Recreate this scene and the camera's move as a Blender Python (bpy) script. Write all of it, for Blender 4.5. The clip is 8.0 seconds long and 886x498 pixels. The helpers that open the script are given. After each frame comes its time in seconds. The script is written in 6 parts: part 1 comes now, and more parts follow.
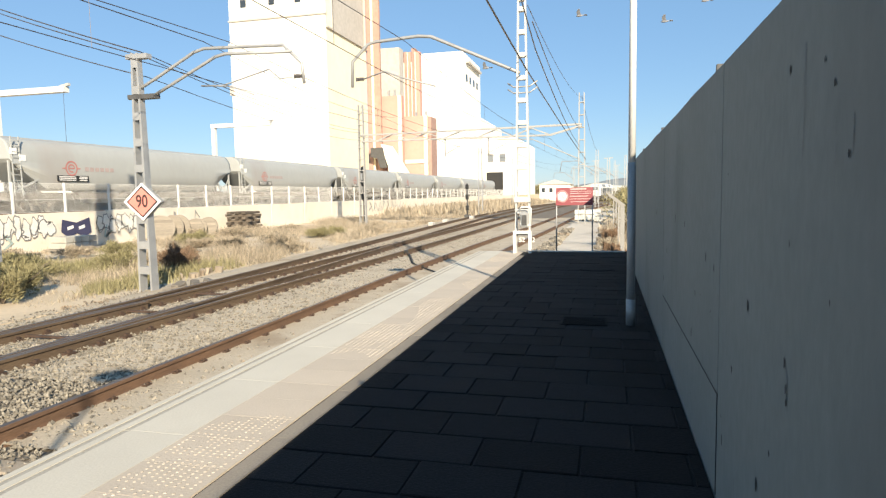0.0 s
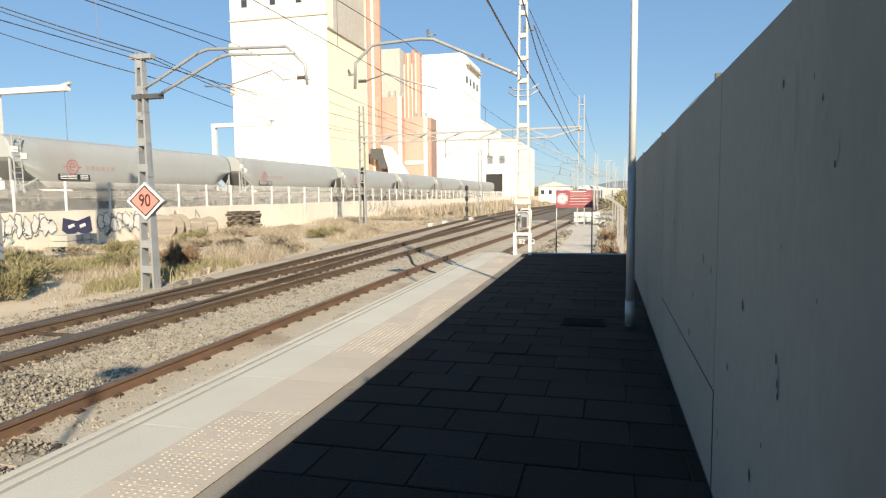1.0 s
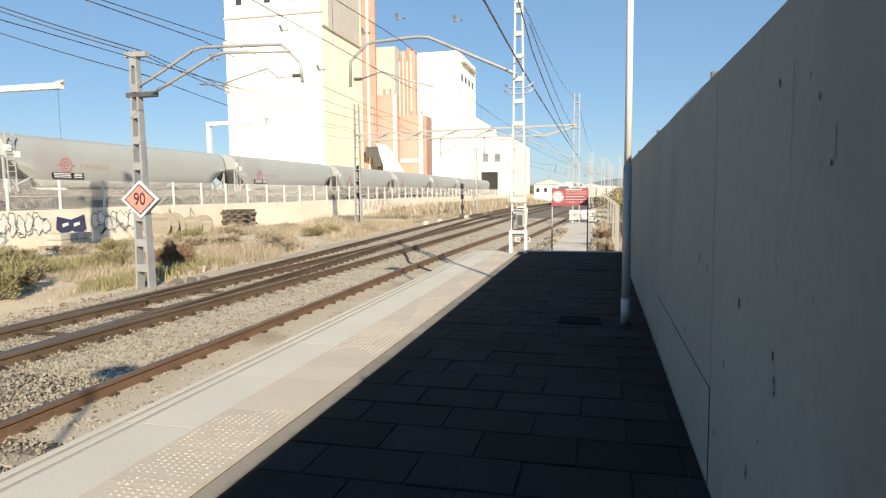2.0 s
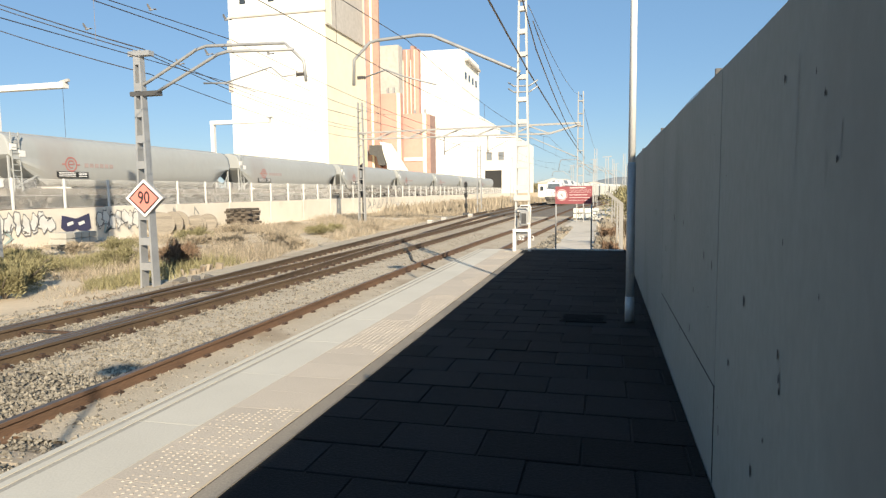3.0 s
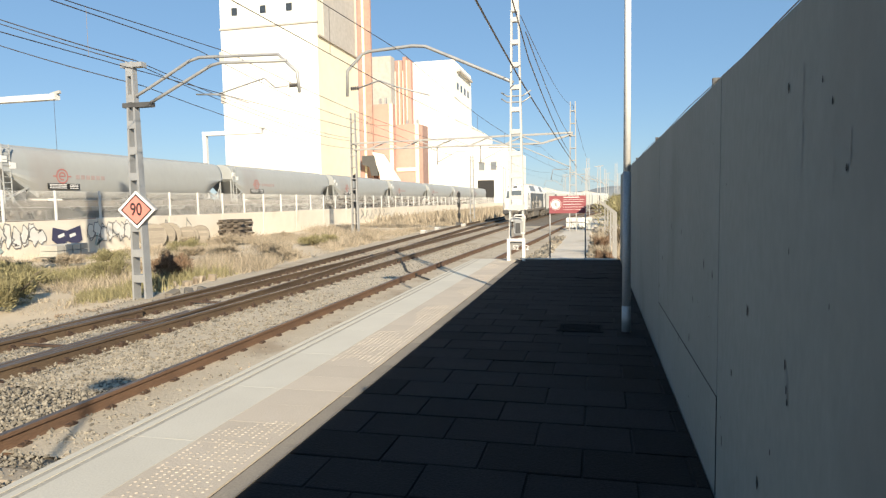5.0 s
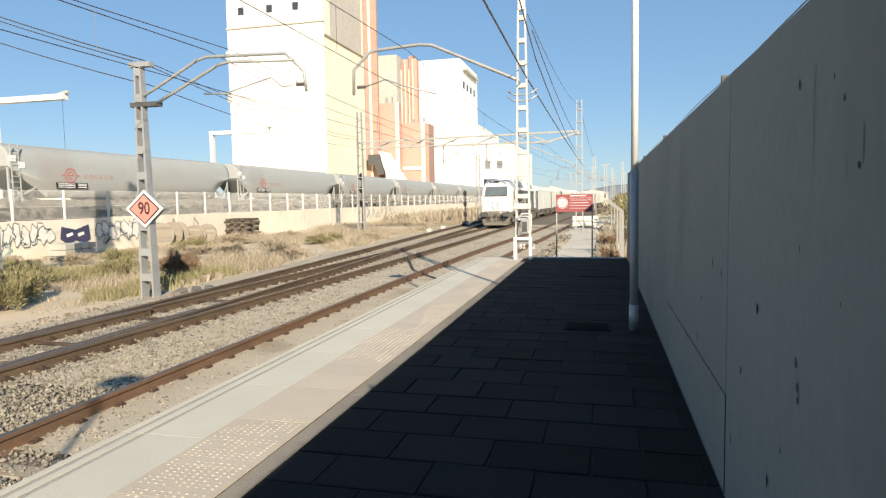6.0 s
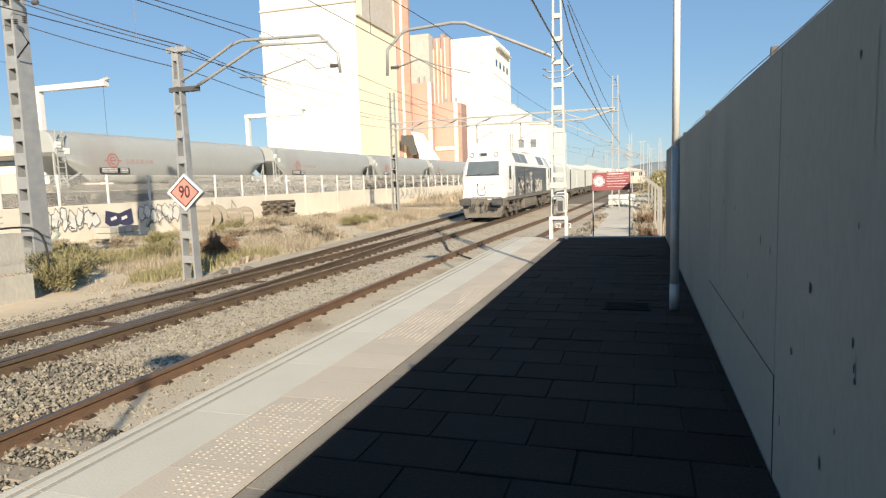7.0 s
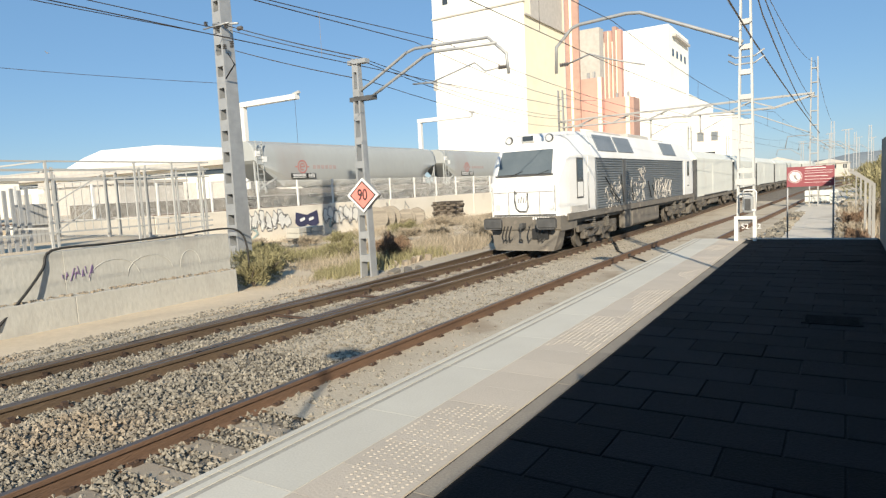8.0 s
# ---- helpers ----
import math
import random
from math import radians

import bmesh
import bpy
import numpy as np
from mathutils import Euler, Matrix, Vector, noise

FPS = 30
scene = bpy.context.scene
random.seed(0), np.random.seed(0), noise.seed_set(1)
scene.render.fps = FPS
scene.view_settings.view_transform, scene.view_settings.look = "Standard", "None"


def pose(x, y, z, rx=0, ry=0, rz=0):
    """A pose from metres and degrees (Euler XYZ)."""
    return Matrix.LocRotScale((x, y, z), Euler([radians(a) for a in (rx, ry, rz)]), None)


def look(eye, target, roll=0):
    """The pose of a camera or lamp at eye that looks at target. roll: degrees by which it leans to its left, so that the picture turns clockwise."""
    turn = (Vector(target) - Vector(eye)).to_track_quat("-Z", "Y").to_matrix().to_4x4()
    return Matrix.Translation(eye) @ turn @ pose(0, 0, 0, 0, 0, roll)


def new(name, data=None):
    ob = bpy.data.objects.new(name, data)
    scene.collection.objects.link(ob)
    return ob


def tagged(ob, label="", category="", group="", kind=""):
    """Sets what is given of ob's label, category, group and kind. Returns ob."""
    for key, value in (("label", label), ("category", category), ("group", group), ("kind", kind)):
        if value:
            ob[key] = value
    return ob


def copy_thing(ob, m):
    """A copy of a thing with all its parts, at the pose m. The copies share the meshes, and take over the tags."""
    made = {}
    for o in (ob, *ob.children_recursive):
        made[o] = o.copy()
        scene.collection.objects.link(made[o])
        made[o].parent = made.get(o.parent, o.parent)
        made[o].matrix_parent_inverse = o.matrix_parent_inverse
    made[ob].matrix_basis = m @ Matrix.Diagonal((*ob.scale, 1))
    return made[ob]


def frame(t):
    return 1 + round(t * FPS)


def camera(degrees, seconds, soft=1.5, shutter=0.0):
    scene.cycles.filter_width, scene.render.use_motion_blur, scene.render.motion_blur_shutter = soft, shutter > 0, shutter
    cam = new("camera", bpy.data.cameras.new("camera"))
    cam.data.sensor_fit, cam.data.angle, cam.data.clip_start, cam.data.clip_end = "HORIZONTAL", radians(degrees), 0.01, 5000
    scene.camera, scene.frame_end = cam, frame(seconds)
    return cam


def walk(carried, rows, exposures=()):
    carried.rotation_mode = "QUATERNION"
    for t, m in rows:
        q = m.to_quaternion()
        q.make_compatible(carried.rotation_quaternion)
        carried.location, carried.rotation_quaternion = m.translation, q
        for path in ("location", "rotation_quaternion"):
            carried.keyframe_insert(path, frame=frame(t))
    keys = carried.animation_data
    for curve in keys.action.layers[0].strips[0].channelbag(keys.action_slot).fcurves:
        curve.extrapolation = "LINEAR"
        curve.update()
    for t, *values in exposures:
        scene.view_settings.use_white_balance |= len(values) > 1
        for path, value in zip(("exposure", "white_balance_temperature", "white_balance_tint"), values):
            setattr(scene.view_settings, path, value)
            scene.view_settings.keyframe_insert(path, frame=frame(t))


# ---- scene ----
# ---------------------------------------------------------------- camera
cam = camera(70.0, 8.0, soft=1.3)
PATH = [
    (0.0, 0.014, 0.130, 1.542, 14.36, -4.97, 0.97), (0.2, 0.016, 0.120, 1.542, 15.54, -5.08, 0.91), (0.5, 0.018, 0.104, 1.543, 15.63, -5.33, 1.18),
    (0.7, 0.010, 0.060, 1.546, 14.88, -5.02, 0.77),
    (1.0, 0.000, 0.000, 1.550, 14.29, -4.86, 0.52), (1.5, -0.009, -0.008, 1.553, 13.76, -4.93, 0.55),
    (3.0, -0.007, 0.001, 1.549, 14.21, -5.17, 0.67), (3.5, -0.006, 0.043, 1.548, 14.13, -5.03, 0.58),
    (4.0, -0.017, 0.009, 1.548, 13.76, -4.81, 0.89), (4.5, -0.035, 0.008, 1.554, 13.25, -4.77, 1.04),
    (5.0, -0.047, 0.019, 1.552, 13.55, -4.28, 0.96), 
    (6.3, -0.058, 0.009, 1.549, 14.68, -4.50, 1.12), (6.5, -0.061, 0.008, 1.549, 15.43, -4.87, 1.19),
    (7.0, -0.096, 0.004, 1.549, 17.08, -6.09, 1.74), (7.2, -0.096, 0.020, 1.549, 19.58, -6.03, 2.25),
    (7.5, -0.097, 0.041, 1.549, 23.08, -6.08, 2.29), (7.8, -0.130, 0.080, 1.567, 28.28, -6.56, 2.98),
    (8.0, -0.157, 0.121, 1.579, 32.07, -5.55, 2.81)]
walk(cam, [(t, pose(x, y, z, 90 + p, r, w)) for t, x, y, z, w, p, r in PATH],
     [(0.0, 1.1, 6500, 10), (0.7, 0.93, 6500, 10), (6.0, 0.93, 6500, 10), (6.5, 0.9, 6500, 10), (7.2, 0.86, 6480, 10), (8.0, 0.78, 6150, 9)])

# ---------------------------------------------------------------- light
SUN_AZ, SUN_EL = radians(150.2), radians(23.4)
world = bpy.data.worlds.new("sky")
scene.world = world
world.use_nodes = True
wn = world.node_tree.nodes
sky = wn.new("ShaderNodeTexSky")
sky.sky_type, sky.sun_disc = "NISHITA", False
sky.sun_elevation, sky.sun_rotation = SUN_EL, SUN_AZ
sky.air_density, sky.dust_density, sky.ozone_density = 1.0, 0.15, 1.6
wn["Background"].inputs[1].default_value = 0.055
tint = wn.new("ShaderNodeMix")
tint.data_type, tint.blend_type = "RGBA", "MULTIPLY"
tint.inputs[0].default_value, tint.inputs[7].default_value = 1.0, (0.93, 1.0, 1.11, 1)
world.node_tree.links.new(sky.outputs[0], tint.inputs[6])
haze = wn.new("ShaderNodeMix")
haze.data_type = "RGBA"
haze.inputs[0].default_value, haze.inputs[7].default_value = 0.5, (2.3, 4.6, 7.4, 1)
world.node_tree.links.new(tint.outputs[2], haze.inputs[6])
world.node_tree.links.new(haze.outputs[2], wn["Background"].inputs[0])
sun = new("sun", bpy.data.lights.new("sun", "SUN"))
sun.data.energy, sun.data.angle, sun.data.color = 4.7, radians(0.55), (1.0, 0.865, 0.66)
sd = Vector((math.sin(SUN_AZ) * math.cos(SUN_EL), math.cos(SUN_AZ) * math.cos(SUN_EL), math.sin(SUN_EL)))
sun.matrix_world = look(sd * 60, (0, 0, 0))


# ---------------------------------------------------------------- materials
def mat(name, a, b=None, scale=3.0, rough=0.8, bump=0.2, metal=0.0, fine=60.0, stain=None, stain_scale=0.6, stain_at=0.58,
        island=0.0, rand=0.0, stretch=(1, 1, 1), spec=0.4, grain=0.55):
    m = bpy.data.materials.new(name)
    m.use_nodes = True
    nt = m.node_tree
    n, l = nt.nodes, nt.links
    p = n["Principled BSDF"]
    b = b or tuple(c * 0.75 for c in a)
    tc, mp = n.new("ShaderNodeTexCoord"), n.new("ShaderNodeMapping")
    mp.inputs["Scale"].default_value = stretch
    l.new(tc.outputs["Object"], mp.inputs[0])

    def tex(s, detail=5.0):
        t = n.new("ShaderNodeTexNoise")
        t.inputs["Scale"].default_value, t.inputs["Detail"].default_value = s, detail
        l.new(mp.outputs[0], t.inputs[0])
        return t

    def mix(fac, x, y, kind="MIX"):
        q = n.new("ShaderNodeMix")
        q.data_type, q.blend_type = "RGBA", kind
        for sock, val in ((q.inputs[0], fac), (q.inputs[6], x), (q.inputs[7], y)):
            if hasattr(val, "is_linked"):
                l.new(val, sock)
            elif isinstance(val, tuple):
                sock.default_value = (*val, 1)
            else:
                sock.default_value = val
        return q.outputs[2]

    def ramp(src, lo, hi, top=1.0):
        r = n.new("ShaderNodeMapRange")
        r.inputs[4].default_value = top
        r.inputs[1].default_value, r.inputs[2].default_value = lo, hi
        l.new(src, r.inputs[0])
        return r.outputs[0]
    big, small = tex(scale), tex(fine, 3.0)
    col = mix(ramp(big.outputs[0], 0.3, 0.7), a, b)
    col = mix(ramp(small.outputs[0], 0.3, 0.75, grain), col, tuple(c * 0.72 for c in b))
    if stain:
        col = mix(ramp(tex(stain_scale, 7.0).outputs[0], stain_at, stain_at + 0.14), col, stain)
    if island or rand:
        src = n.new("ShaderNodeNewGeometry").outputs["Random Per Island"] if island else n.new("ShaderNodeObjectInfo").outputs["Random"]
        r = n.new("ShaderNodeMapRange")
        r.inputs[3].default_value, r.inputs[4].default_value = 1 - (island or rand), 1 + (island or rand)
        l.new(src, r.inputs[0])
        hsv = n.new("ShaderNodeHueSaturation")
        l.new(r.outputs[0], hsv.inputs["Value"])
        l.new(col, hsv.inputs["Color"])
        col = hsv.outputs[0]
    l.new(col, p.inputs["Base Color"])
    l.new(ramp(big.outputs[0], -0.6, 1.6), p.inputs["Roughness"])
    rr = n.new("ShaderNodeMapRange")
    rr.inputs[3].default_value, rr.inputs[4].default_value = max(0.05, rough - 0.1), min(1, rough + 0.1)
    l.new(small.outputs[0], rr.inputs[0])
    l.new(rr.outputs[0], p.inputs["Roughness"])
    p.inputs["Metallic"].default_value = metal
    p.inputs["Specular IOR Level"].default_value = spec
    if bump:
        bp = n.new("ShaderNodeBump")
        bp.inputs["Strength"].default_value, bp.inputs["Distance"].default_value = bump, 0.02
        l.new(small.outputs[0], bp.inputs["Height"])
        l.new(bp.outputs[0], p.inputs["Normal"])
    return m


M = dict(
    ground=mat("dry_earth", (0.61, 0.505, 0.37), (0.51, 0.42, 0.3), 0.35, 0.95, 0.35, fine=9, stain=(0.42, 0.34, 0.23), stain_scale=0.15, grain=0.35),
    ballast=mat("ballast_bed", (0.23, 0.2, 0.16), (0.13, 0.11, 0.087), 1.2, 0.95, 1.0, fine=28, stain=(0.2, 0.15, 0.1), stain_scale=0.5),
    stone=mat("ballast_stone", (0.27, 0.243, 0.195), (0.19, 0.17, 0.137), 4, 0.95, 0.3, fine=40, island=0.38, stain=(0.28, 0.21, 0.14), stain_scale=0.4),
    rail_side=mat("rusty_rail", (0.175, 0.103, 0.063), (0.11, 0.068, 0.045), 5, 0.8, 0.4, stretch=(1, 0.2, 1)),
    rail_top=mat("rail_head", (0.19, 0.155, 0.13), (0.13, 0.105, 0.09), 6, 0.48, 0.1, metal=0.6, stretch=(1, 0.1, 1)),
    sleeper=mat("sleeper_concrete", (0.34, 0.29, 0.225), (0.27, 0.225, 0.17), 2, 0.9, 0.4, stain=(0.24, 0.175, 0.12), stain_scale=2, rand=0.12),
    clip=mat("rail_clip", (0.12, 0.08, 0.06), None, 8, 0.7, 0.2, metal=0.4),
    coping=mat("platform_coping", (0.58, 0.545, 0.463), (0.52, 0.485, 0.41), 1.4, 0.8, 0.12, stain=(0.47, 0.43, 0.36), stain_scale=0.9, rand=0.05, grain=0.22),
    groove=mat("coping_groove", (0.42, 0.39, 0.33), None, 4, 0.8, 0.3),
    tactile=mat("tactile_paving", (0.52, 0.45, 0.365), (0.45, 0.388, 0.312), 1.6, 0.8, 0.2, stain=(0.38, 0.325, 0.26), stain_scale=0.8, rand=0.06, grain=0.22),
    stud=mat("tactile_stud", (0.52, 0.45, 0.365), (0.47, 0.405, 0.325), 4, 0.6, 0.1, island=0.15),
    # pavers and joints near-black: part of the wall's deep shade is in the colour
    paver=mat("shade_dark_paver", (0.018, 0.0175, 0.018), (0.011, 0.011, 0.012), 1.1, 0.9, 0.3, stain=(0.008, 0.008, 0.009), stain_scale=1.1, stain_at=0.5, rand=0.28, spec=0.12),
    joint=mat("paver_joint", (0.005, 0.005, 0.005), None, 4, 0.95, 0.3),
    concrete=mat("wall_concrete", (0.205, 0.223, 0.212), (0.178, 0.194, 0.184), 0.7, 0.85, 0.1, fine=22, stain=(0.145, 0.156, 0.148), stain_scale=0.9, stain_at=0.54, stretch=(1, 1, 0.55), grain=0.2),
    pit=mat("concrete_pit", (0.03, 0.03, 0.03), None, 9, 0.95, 0.4),
    galv=mat("galvanised_steel", (0.42, 0.425, 0.425), (0.33, 0.335, 0.335), 3, 0.5, 0.1, metal=0.35),
    palemetal=mat("pale_painted_steel", (0.74, 0.73, 0.7), (0.66, 0.65, 0.62), 2, 0.6, 0.1),
    darkmetal=mat("dark_steel", (0.1, 0.1, 0.1), (0.06, 0.06, 0.06), 4, 0.6, 0.15),
    cable=mat("black_cable", (0.035, 0.033, 0.03), None, 8, 0.6, 0.1),
    wire=mat("catenary_wire", (0.14, 0.12, 0.11), None, 8, 0.5, 0.0, metal=0.5),
    porcelain=mat("insulator", (0.1, 0.09, 0.085), None, 8, 0.3, 0.0),
    red=mat("sign_red", (0.3, 0.082, 0.092), (0.27, 0.072, 0.082), 2, 0.5, 0.02),
    white=mat("white_paint", (0.8, 0.79, 0.76), (0.74, 0.73, 0.7), 2, 0.5, 0.03),
    orange=mat("sign_orange", (0.74, 0.235, 0.19), (0.7, 0.21, 0.17), 3, 0.5, 0.02),
    black=mat("black_paint", (0.03, 0.03, 0.03), None, 3, 0.5, 0.02),
    cream=mat("silo_cream", (0.82, 0.76, 0.58), (0.77, 0.7, 0.52), 0.06, 0.8, 0.06, fine=0.6, stain=(0.72, 0.66, 0.5), stain_scale=0.05, grain=0.22),
    silowhite=mat("silo_white", (0.86, 0.83, 0.74), (0.82, 0.79, 0.7), 0.06, 0.8, 0.05, fine=0.6, grain=0.22),
    # salmon and brown are paled and greyed to put distance haze into the colour
    brick=mat("hazed_salmon_cladding", (0.56, 0.32, 0.262), (0.51, 0.285, 0.235), 0.15, 0.8, 0.06, fine=1.5, grain=0.22),
    brickdark=mat("hazed_brown_cladding", (0.42, 0.275, 0.225), (0.37, 0.24, 0.2), 0.15, 0.8, 0.06, fine=1.5),
    greyclad=mat("grey_cladding", (0.5, 0.47, 0.43), (0.45, 0.42, 0.38), 0.15, 0.8, 0.05, fine=1.5),
    glass=mat("dark_window_glass", (0.05, 0.06, 0.07), None, 2, 0.12, 0.0, spec=0.8),
    wagon=mat("wagon_grey", (0.36, 0.37, 0.36), (0.335, 0.345, 0.335), 0.35, 0.5, 0.02, fine=3, stain=(0.32, 0.31, 0.295), stain_scale=0.3, stretch=(1, 1, 0.5), grain=0.12),
    locowhite=mat("loco_white", (0.76, 0.75, 0.73), (0.69, 0.67, 0.63), 0.8, 0.4, 0.02, fine=20, stain=(0.6, 0.55, 0.48), stain_scale=0.9, stain_at=0.62, grain=0.22),
    locogrey=mat("loco_grey_side", (0.2, 0.22, 0.24), (0.15, 0.17, 0.19), 0.8, 0.5, 0.05, fine=20),
    # underframe and bogie: dirt, plus the strong shadow under vehicles darkened into the colour
    underframe=mat("underframe_dirt_shade", (0.2, 0.18, 0.152), (0.12, 0.107, 0.09), 2, 0.85, 0.3, stain=(0.25, 0.215, 0.175), stain_scale=2),
    bogie=mat("bogie_steel", (0.17, 0.15, 0.125), (0.07, 0.062, 0.053), 3, 0.8, 0.3),
    coach=mat("coach_pale", (0.66, 0.66, 0.6), (0.6, 0.6, 0.55), 0.6, 0.5, 0.03, stain=(0.55, 0.53, 0.47), stain_scale=0.5, grain=0.22),
    lens=mat("lamp_lens", (0.7, 0.7, 0.68), None, 4, 0.1, 0.0, spec=0.8),
    oldwall=mat("old_concrete", (0.47, 0.455, 0.405), (0.38, 0.365, 0.325), 0.7, 0.9, 0.35, fine=14, stain=(0.34, 0.325, 0.29), stain_scale=1.1, stain_at=0.54, stretch=(1, 1, 0.5), grain=0.4),
    render_wall=mat("rendered_wall", (0.74, 0.68, 0.58), (0.66, 0.6, 0.5), 0.4, 0.9, 0.4, fine=14, stain=(0.55, 0.49, 0.41), stain_scale=0.3, grain=0.22),
    weed=mat("dry_weed", (0.39, 0.332, 0.25), (0.31, 0.26, 0.19), 0.5, 0.9, 0.0, island=0.4),
    weed_green=mat("green_weed", (0.29, 0.26, 0.14), (0.215, 0.195, 0.1), 0.6, 0.9, 0.0, island=0.4),
    shrub=mat("dark_shrub", (0.21, 0.165, 0.105), (0.14, 0.11, 0.07), 0.8, 0.9, 0.0, island=0.4),
    rust_weed=mat("rust_weed", (0.27, 0.18, 0.115), (0.2, 0.13, 0.085), 0.8, 0.9, 0.0, island=0.4),
    dust=mat("trodden_dust", (0.52, 0.445, 0.34), (0.42, 0.355, 0.265), 1.1, 0.95, 0.7, fine=30, stain=(0.29, 0.225, 0.155), stain_scale=0.7, grain=0.5),
    wood=mat("weathered_wood", (0.33, 0.29, 0.235), (0.25, 0.22, 0.18), 3, 0.85, 0.3, stretch=(1, 1, 8), rand=0.2),
    darkwood=mat("old_sleeper_wood", (0.16, 0.13, 0.1), (0.11, 0.09, 0.07), 3, 0.9, 0.4, rand=0.25),
    path=mat("concrete_path", (0.66, 0.59, 0.49), (0.55, 0.49, 0.4), 0.8, 0.9, 0.5, fine=20, stain=(0.42, 0.36, 0.29), stain_scale=0.6),
    hill=mat("far_hill", (0.3, 0.32, 0.32), (0.25, 0.27, 0.27), 0.02, 1.0, 0.0, fine=0.2),
    paint_teal=mat("spray_teal", (0.44, 0.55, 0.52), None, 2, 0.7, 0.0),
    paint_navy=mat("spray_navy", (0.06, 0.06, 0.12), None, 2, 0.7, 0.0),
    paint_purple=mat("spray_purple", (0.2, 0.12, 0.28), None, 2, 0.7, 0.0),
    paint_grey=mat("spray_grey", (0.33, 0.33, 0.32), None, 2, 0.7, 0.0),
    border=mat("border_concrete", (0.3, 0.265, 0.215), (0.23, 0.2, 0.165), 2, 0.95, 0.2, spec=0.2, stain=(0.16, 0.14, 0.115), stain_scale=1.5, rand=0.1),
    rail_dark=mat("dark_rail", (0.14, 0.097, 0.06), (0.09, 0.063, 0.042), 5, 0.8, 0.4, stretch=(1, 0.2, 1)),
    louvre=mat("louvre_grey", (0.19, 0.205, 0.21), (0.14, 0.155, 0.165), 0.8, 0.5, 0.02, stain=(0.2, 0.195, 0.185), stain_scale=0.7),
    truss=mat("weathered_truss", (0.4, 0.395, 0.38), (0.33, 0.325, 0.31), 2, 0.7, 0.1),
    screen=mat("tinted_windscreen", (0.13, 0.15, 0.16), (0.1, 0.12, 0.13), 1.5, 0.1, 0.0, spec=0.8),
    faded_spray=mat("faded_spray", (0.6, 0.585, 0.53), (0.52, 0.5, 0.45), 3, 0.9, 0.0),
    spray_dark=mat("spray_dark", (0.22, 0.215, 0.215), None, 2, 0.7, 0.0),
    spray_white=mat("spray_white", (0.78, 0.76, 0.71), (0.7, 0.68, 0.62), 2, 0.8, 0.0, stain=(0.6, 0.57, 0.5), stain_scale=1.2),
    faint=mat("faded_red", (0.45, 0.36, 0.34), None, 2, 0.6, 0.0),
    bleached=mat("bleached_steel", (0.58, 0.57, 0.54), (0.5, 0.49, 0.46), 2, 0.6, 0.1),
    cage=mat("dull_zinc", (0.46, 0.455, 0.43), (0.38, 0.375, 0.355), 2, 0.7, 0.1),
    greypost=mat("grey_fence_concrete", (0.33, 0.32, 0.3), (0.27, 0.26, 0.24), 3, 0.9, 0.2),
    iron=mat("cast_iron", (0.014, 0.014, 0.015), None, 4, 0.9, 0.3, spec=0.1),
    runs=mat("water_streak", (0.16, 0.17, 0.17), (0.2, 0.21, 0.21), 6, 0.9, 0.1),
    logo=mat("logo_red", (0.52, 0.21, 0.19), None, 2, 0.6, 0.0),
    bird=mat("feather", (0.3, 0.31, 0.33), None, 9, 0.8, 0.0),
)


# ---------------------------------------------------------------- mesh helpers
def add_box(bm, x0, x1, y0, y1, z0, z1, m=None, bevel=0.0):
    vs = [bm.verts.new(c) for c in ((x0, y0, z0), (x1, y0, z0), (x1, y1, z0), (x0, y1, z0),
                                    (x0, y0, z1), (x1, y0, z1), (x1, y1, z1), (x0, y1, z1))]
    if m:
        for q in vs:
            q.co = m @ q.co
    fs = [bm.faces.new([vs[i] for i in f]) for f in
          ((3, 2, 1, 0), (4, 5, 6, 7), (0, 1, 5, 4), (1, 2, 6, 5), (2, 3, 7, 6), (3, 0, 4, 7))]
    if bevel:
        bmesh.ops.bevel(bm, geom=list({e for f in fs for e in f.edges}), offset=bevel, segments=1, affect="EDGES")
    return vs


def add_bar(bm, a, b, w, d=None, up=(0, 0, 1)):
    """A square bar from a to b."""
    a, b = Vector(a), Vector(b)
    d = d or w
    z = (b - a).normalized()
    x = z.cross(Vector(up))
    if x.length < 1e-4:
        x = Vector((1, 0, 0))
    x.normalize()
    y = z.cross(x)
    m = Matrix((x, y, z)).transposed().to_4x4()
    m.translation = a
    add_box(bm, -w / 2, w / 2, -d / 2, d / 2, 0, (b - a).length, m)


def add_tube(bm, pts, r, seg=8, caps=True):
    """A round tube along a list of points; r may be a list."""
    pts = [Vector(p) for p in pts]
    rs = r if isinstance(r, (list, tuple)) else [r] * len(pts)
    rings = []
    for i, p in enumerate(pts):
        t = (pts[min(i + 1, len(pts) - 1)] - pts[max(i - 1, 0)]).normalized()
        u = t.cross(Vector((0, 0, 1)))
        if u.length < 1e-3:
            u = Vector((1, 0, 0))
        u.normalize()
        w = t.cross(u)
        rings.append([bm.verts.new(p + (u * math.cos(k * math.tau / seg) + w * math.sin(k * math.tau / seg)) * rs[i]) for k in range(seg)])
    for p, q in zip(rings, rings[1:]):
        for k in range(seg):
            bm.faces.new((p[k], p[(k + 1) % seg], q[(k + 1) % seg], q[k]))
    if caps:
        bm.faces.new(rings[0][::-1])
        bm.faces.new(rings[-1])


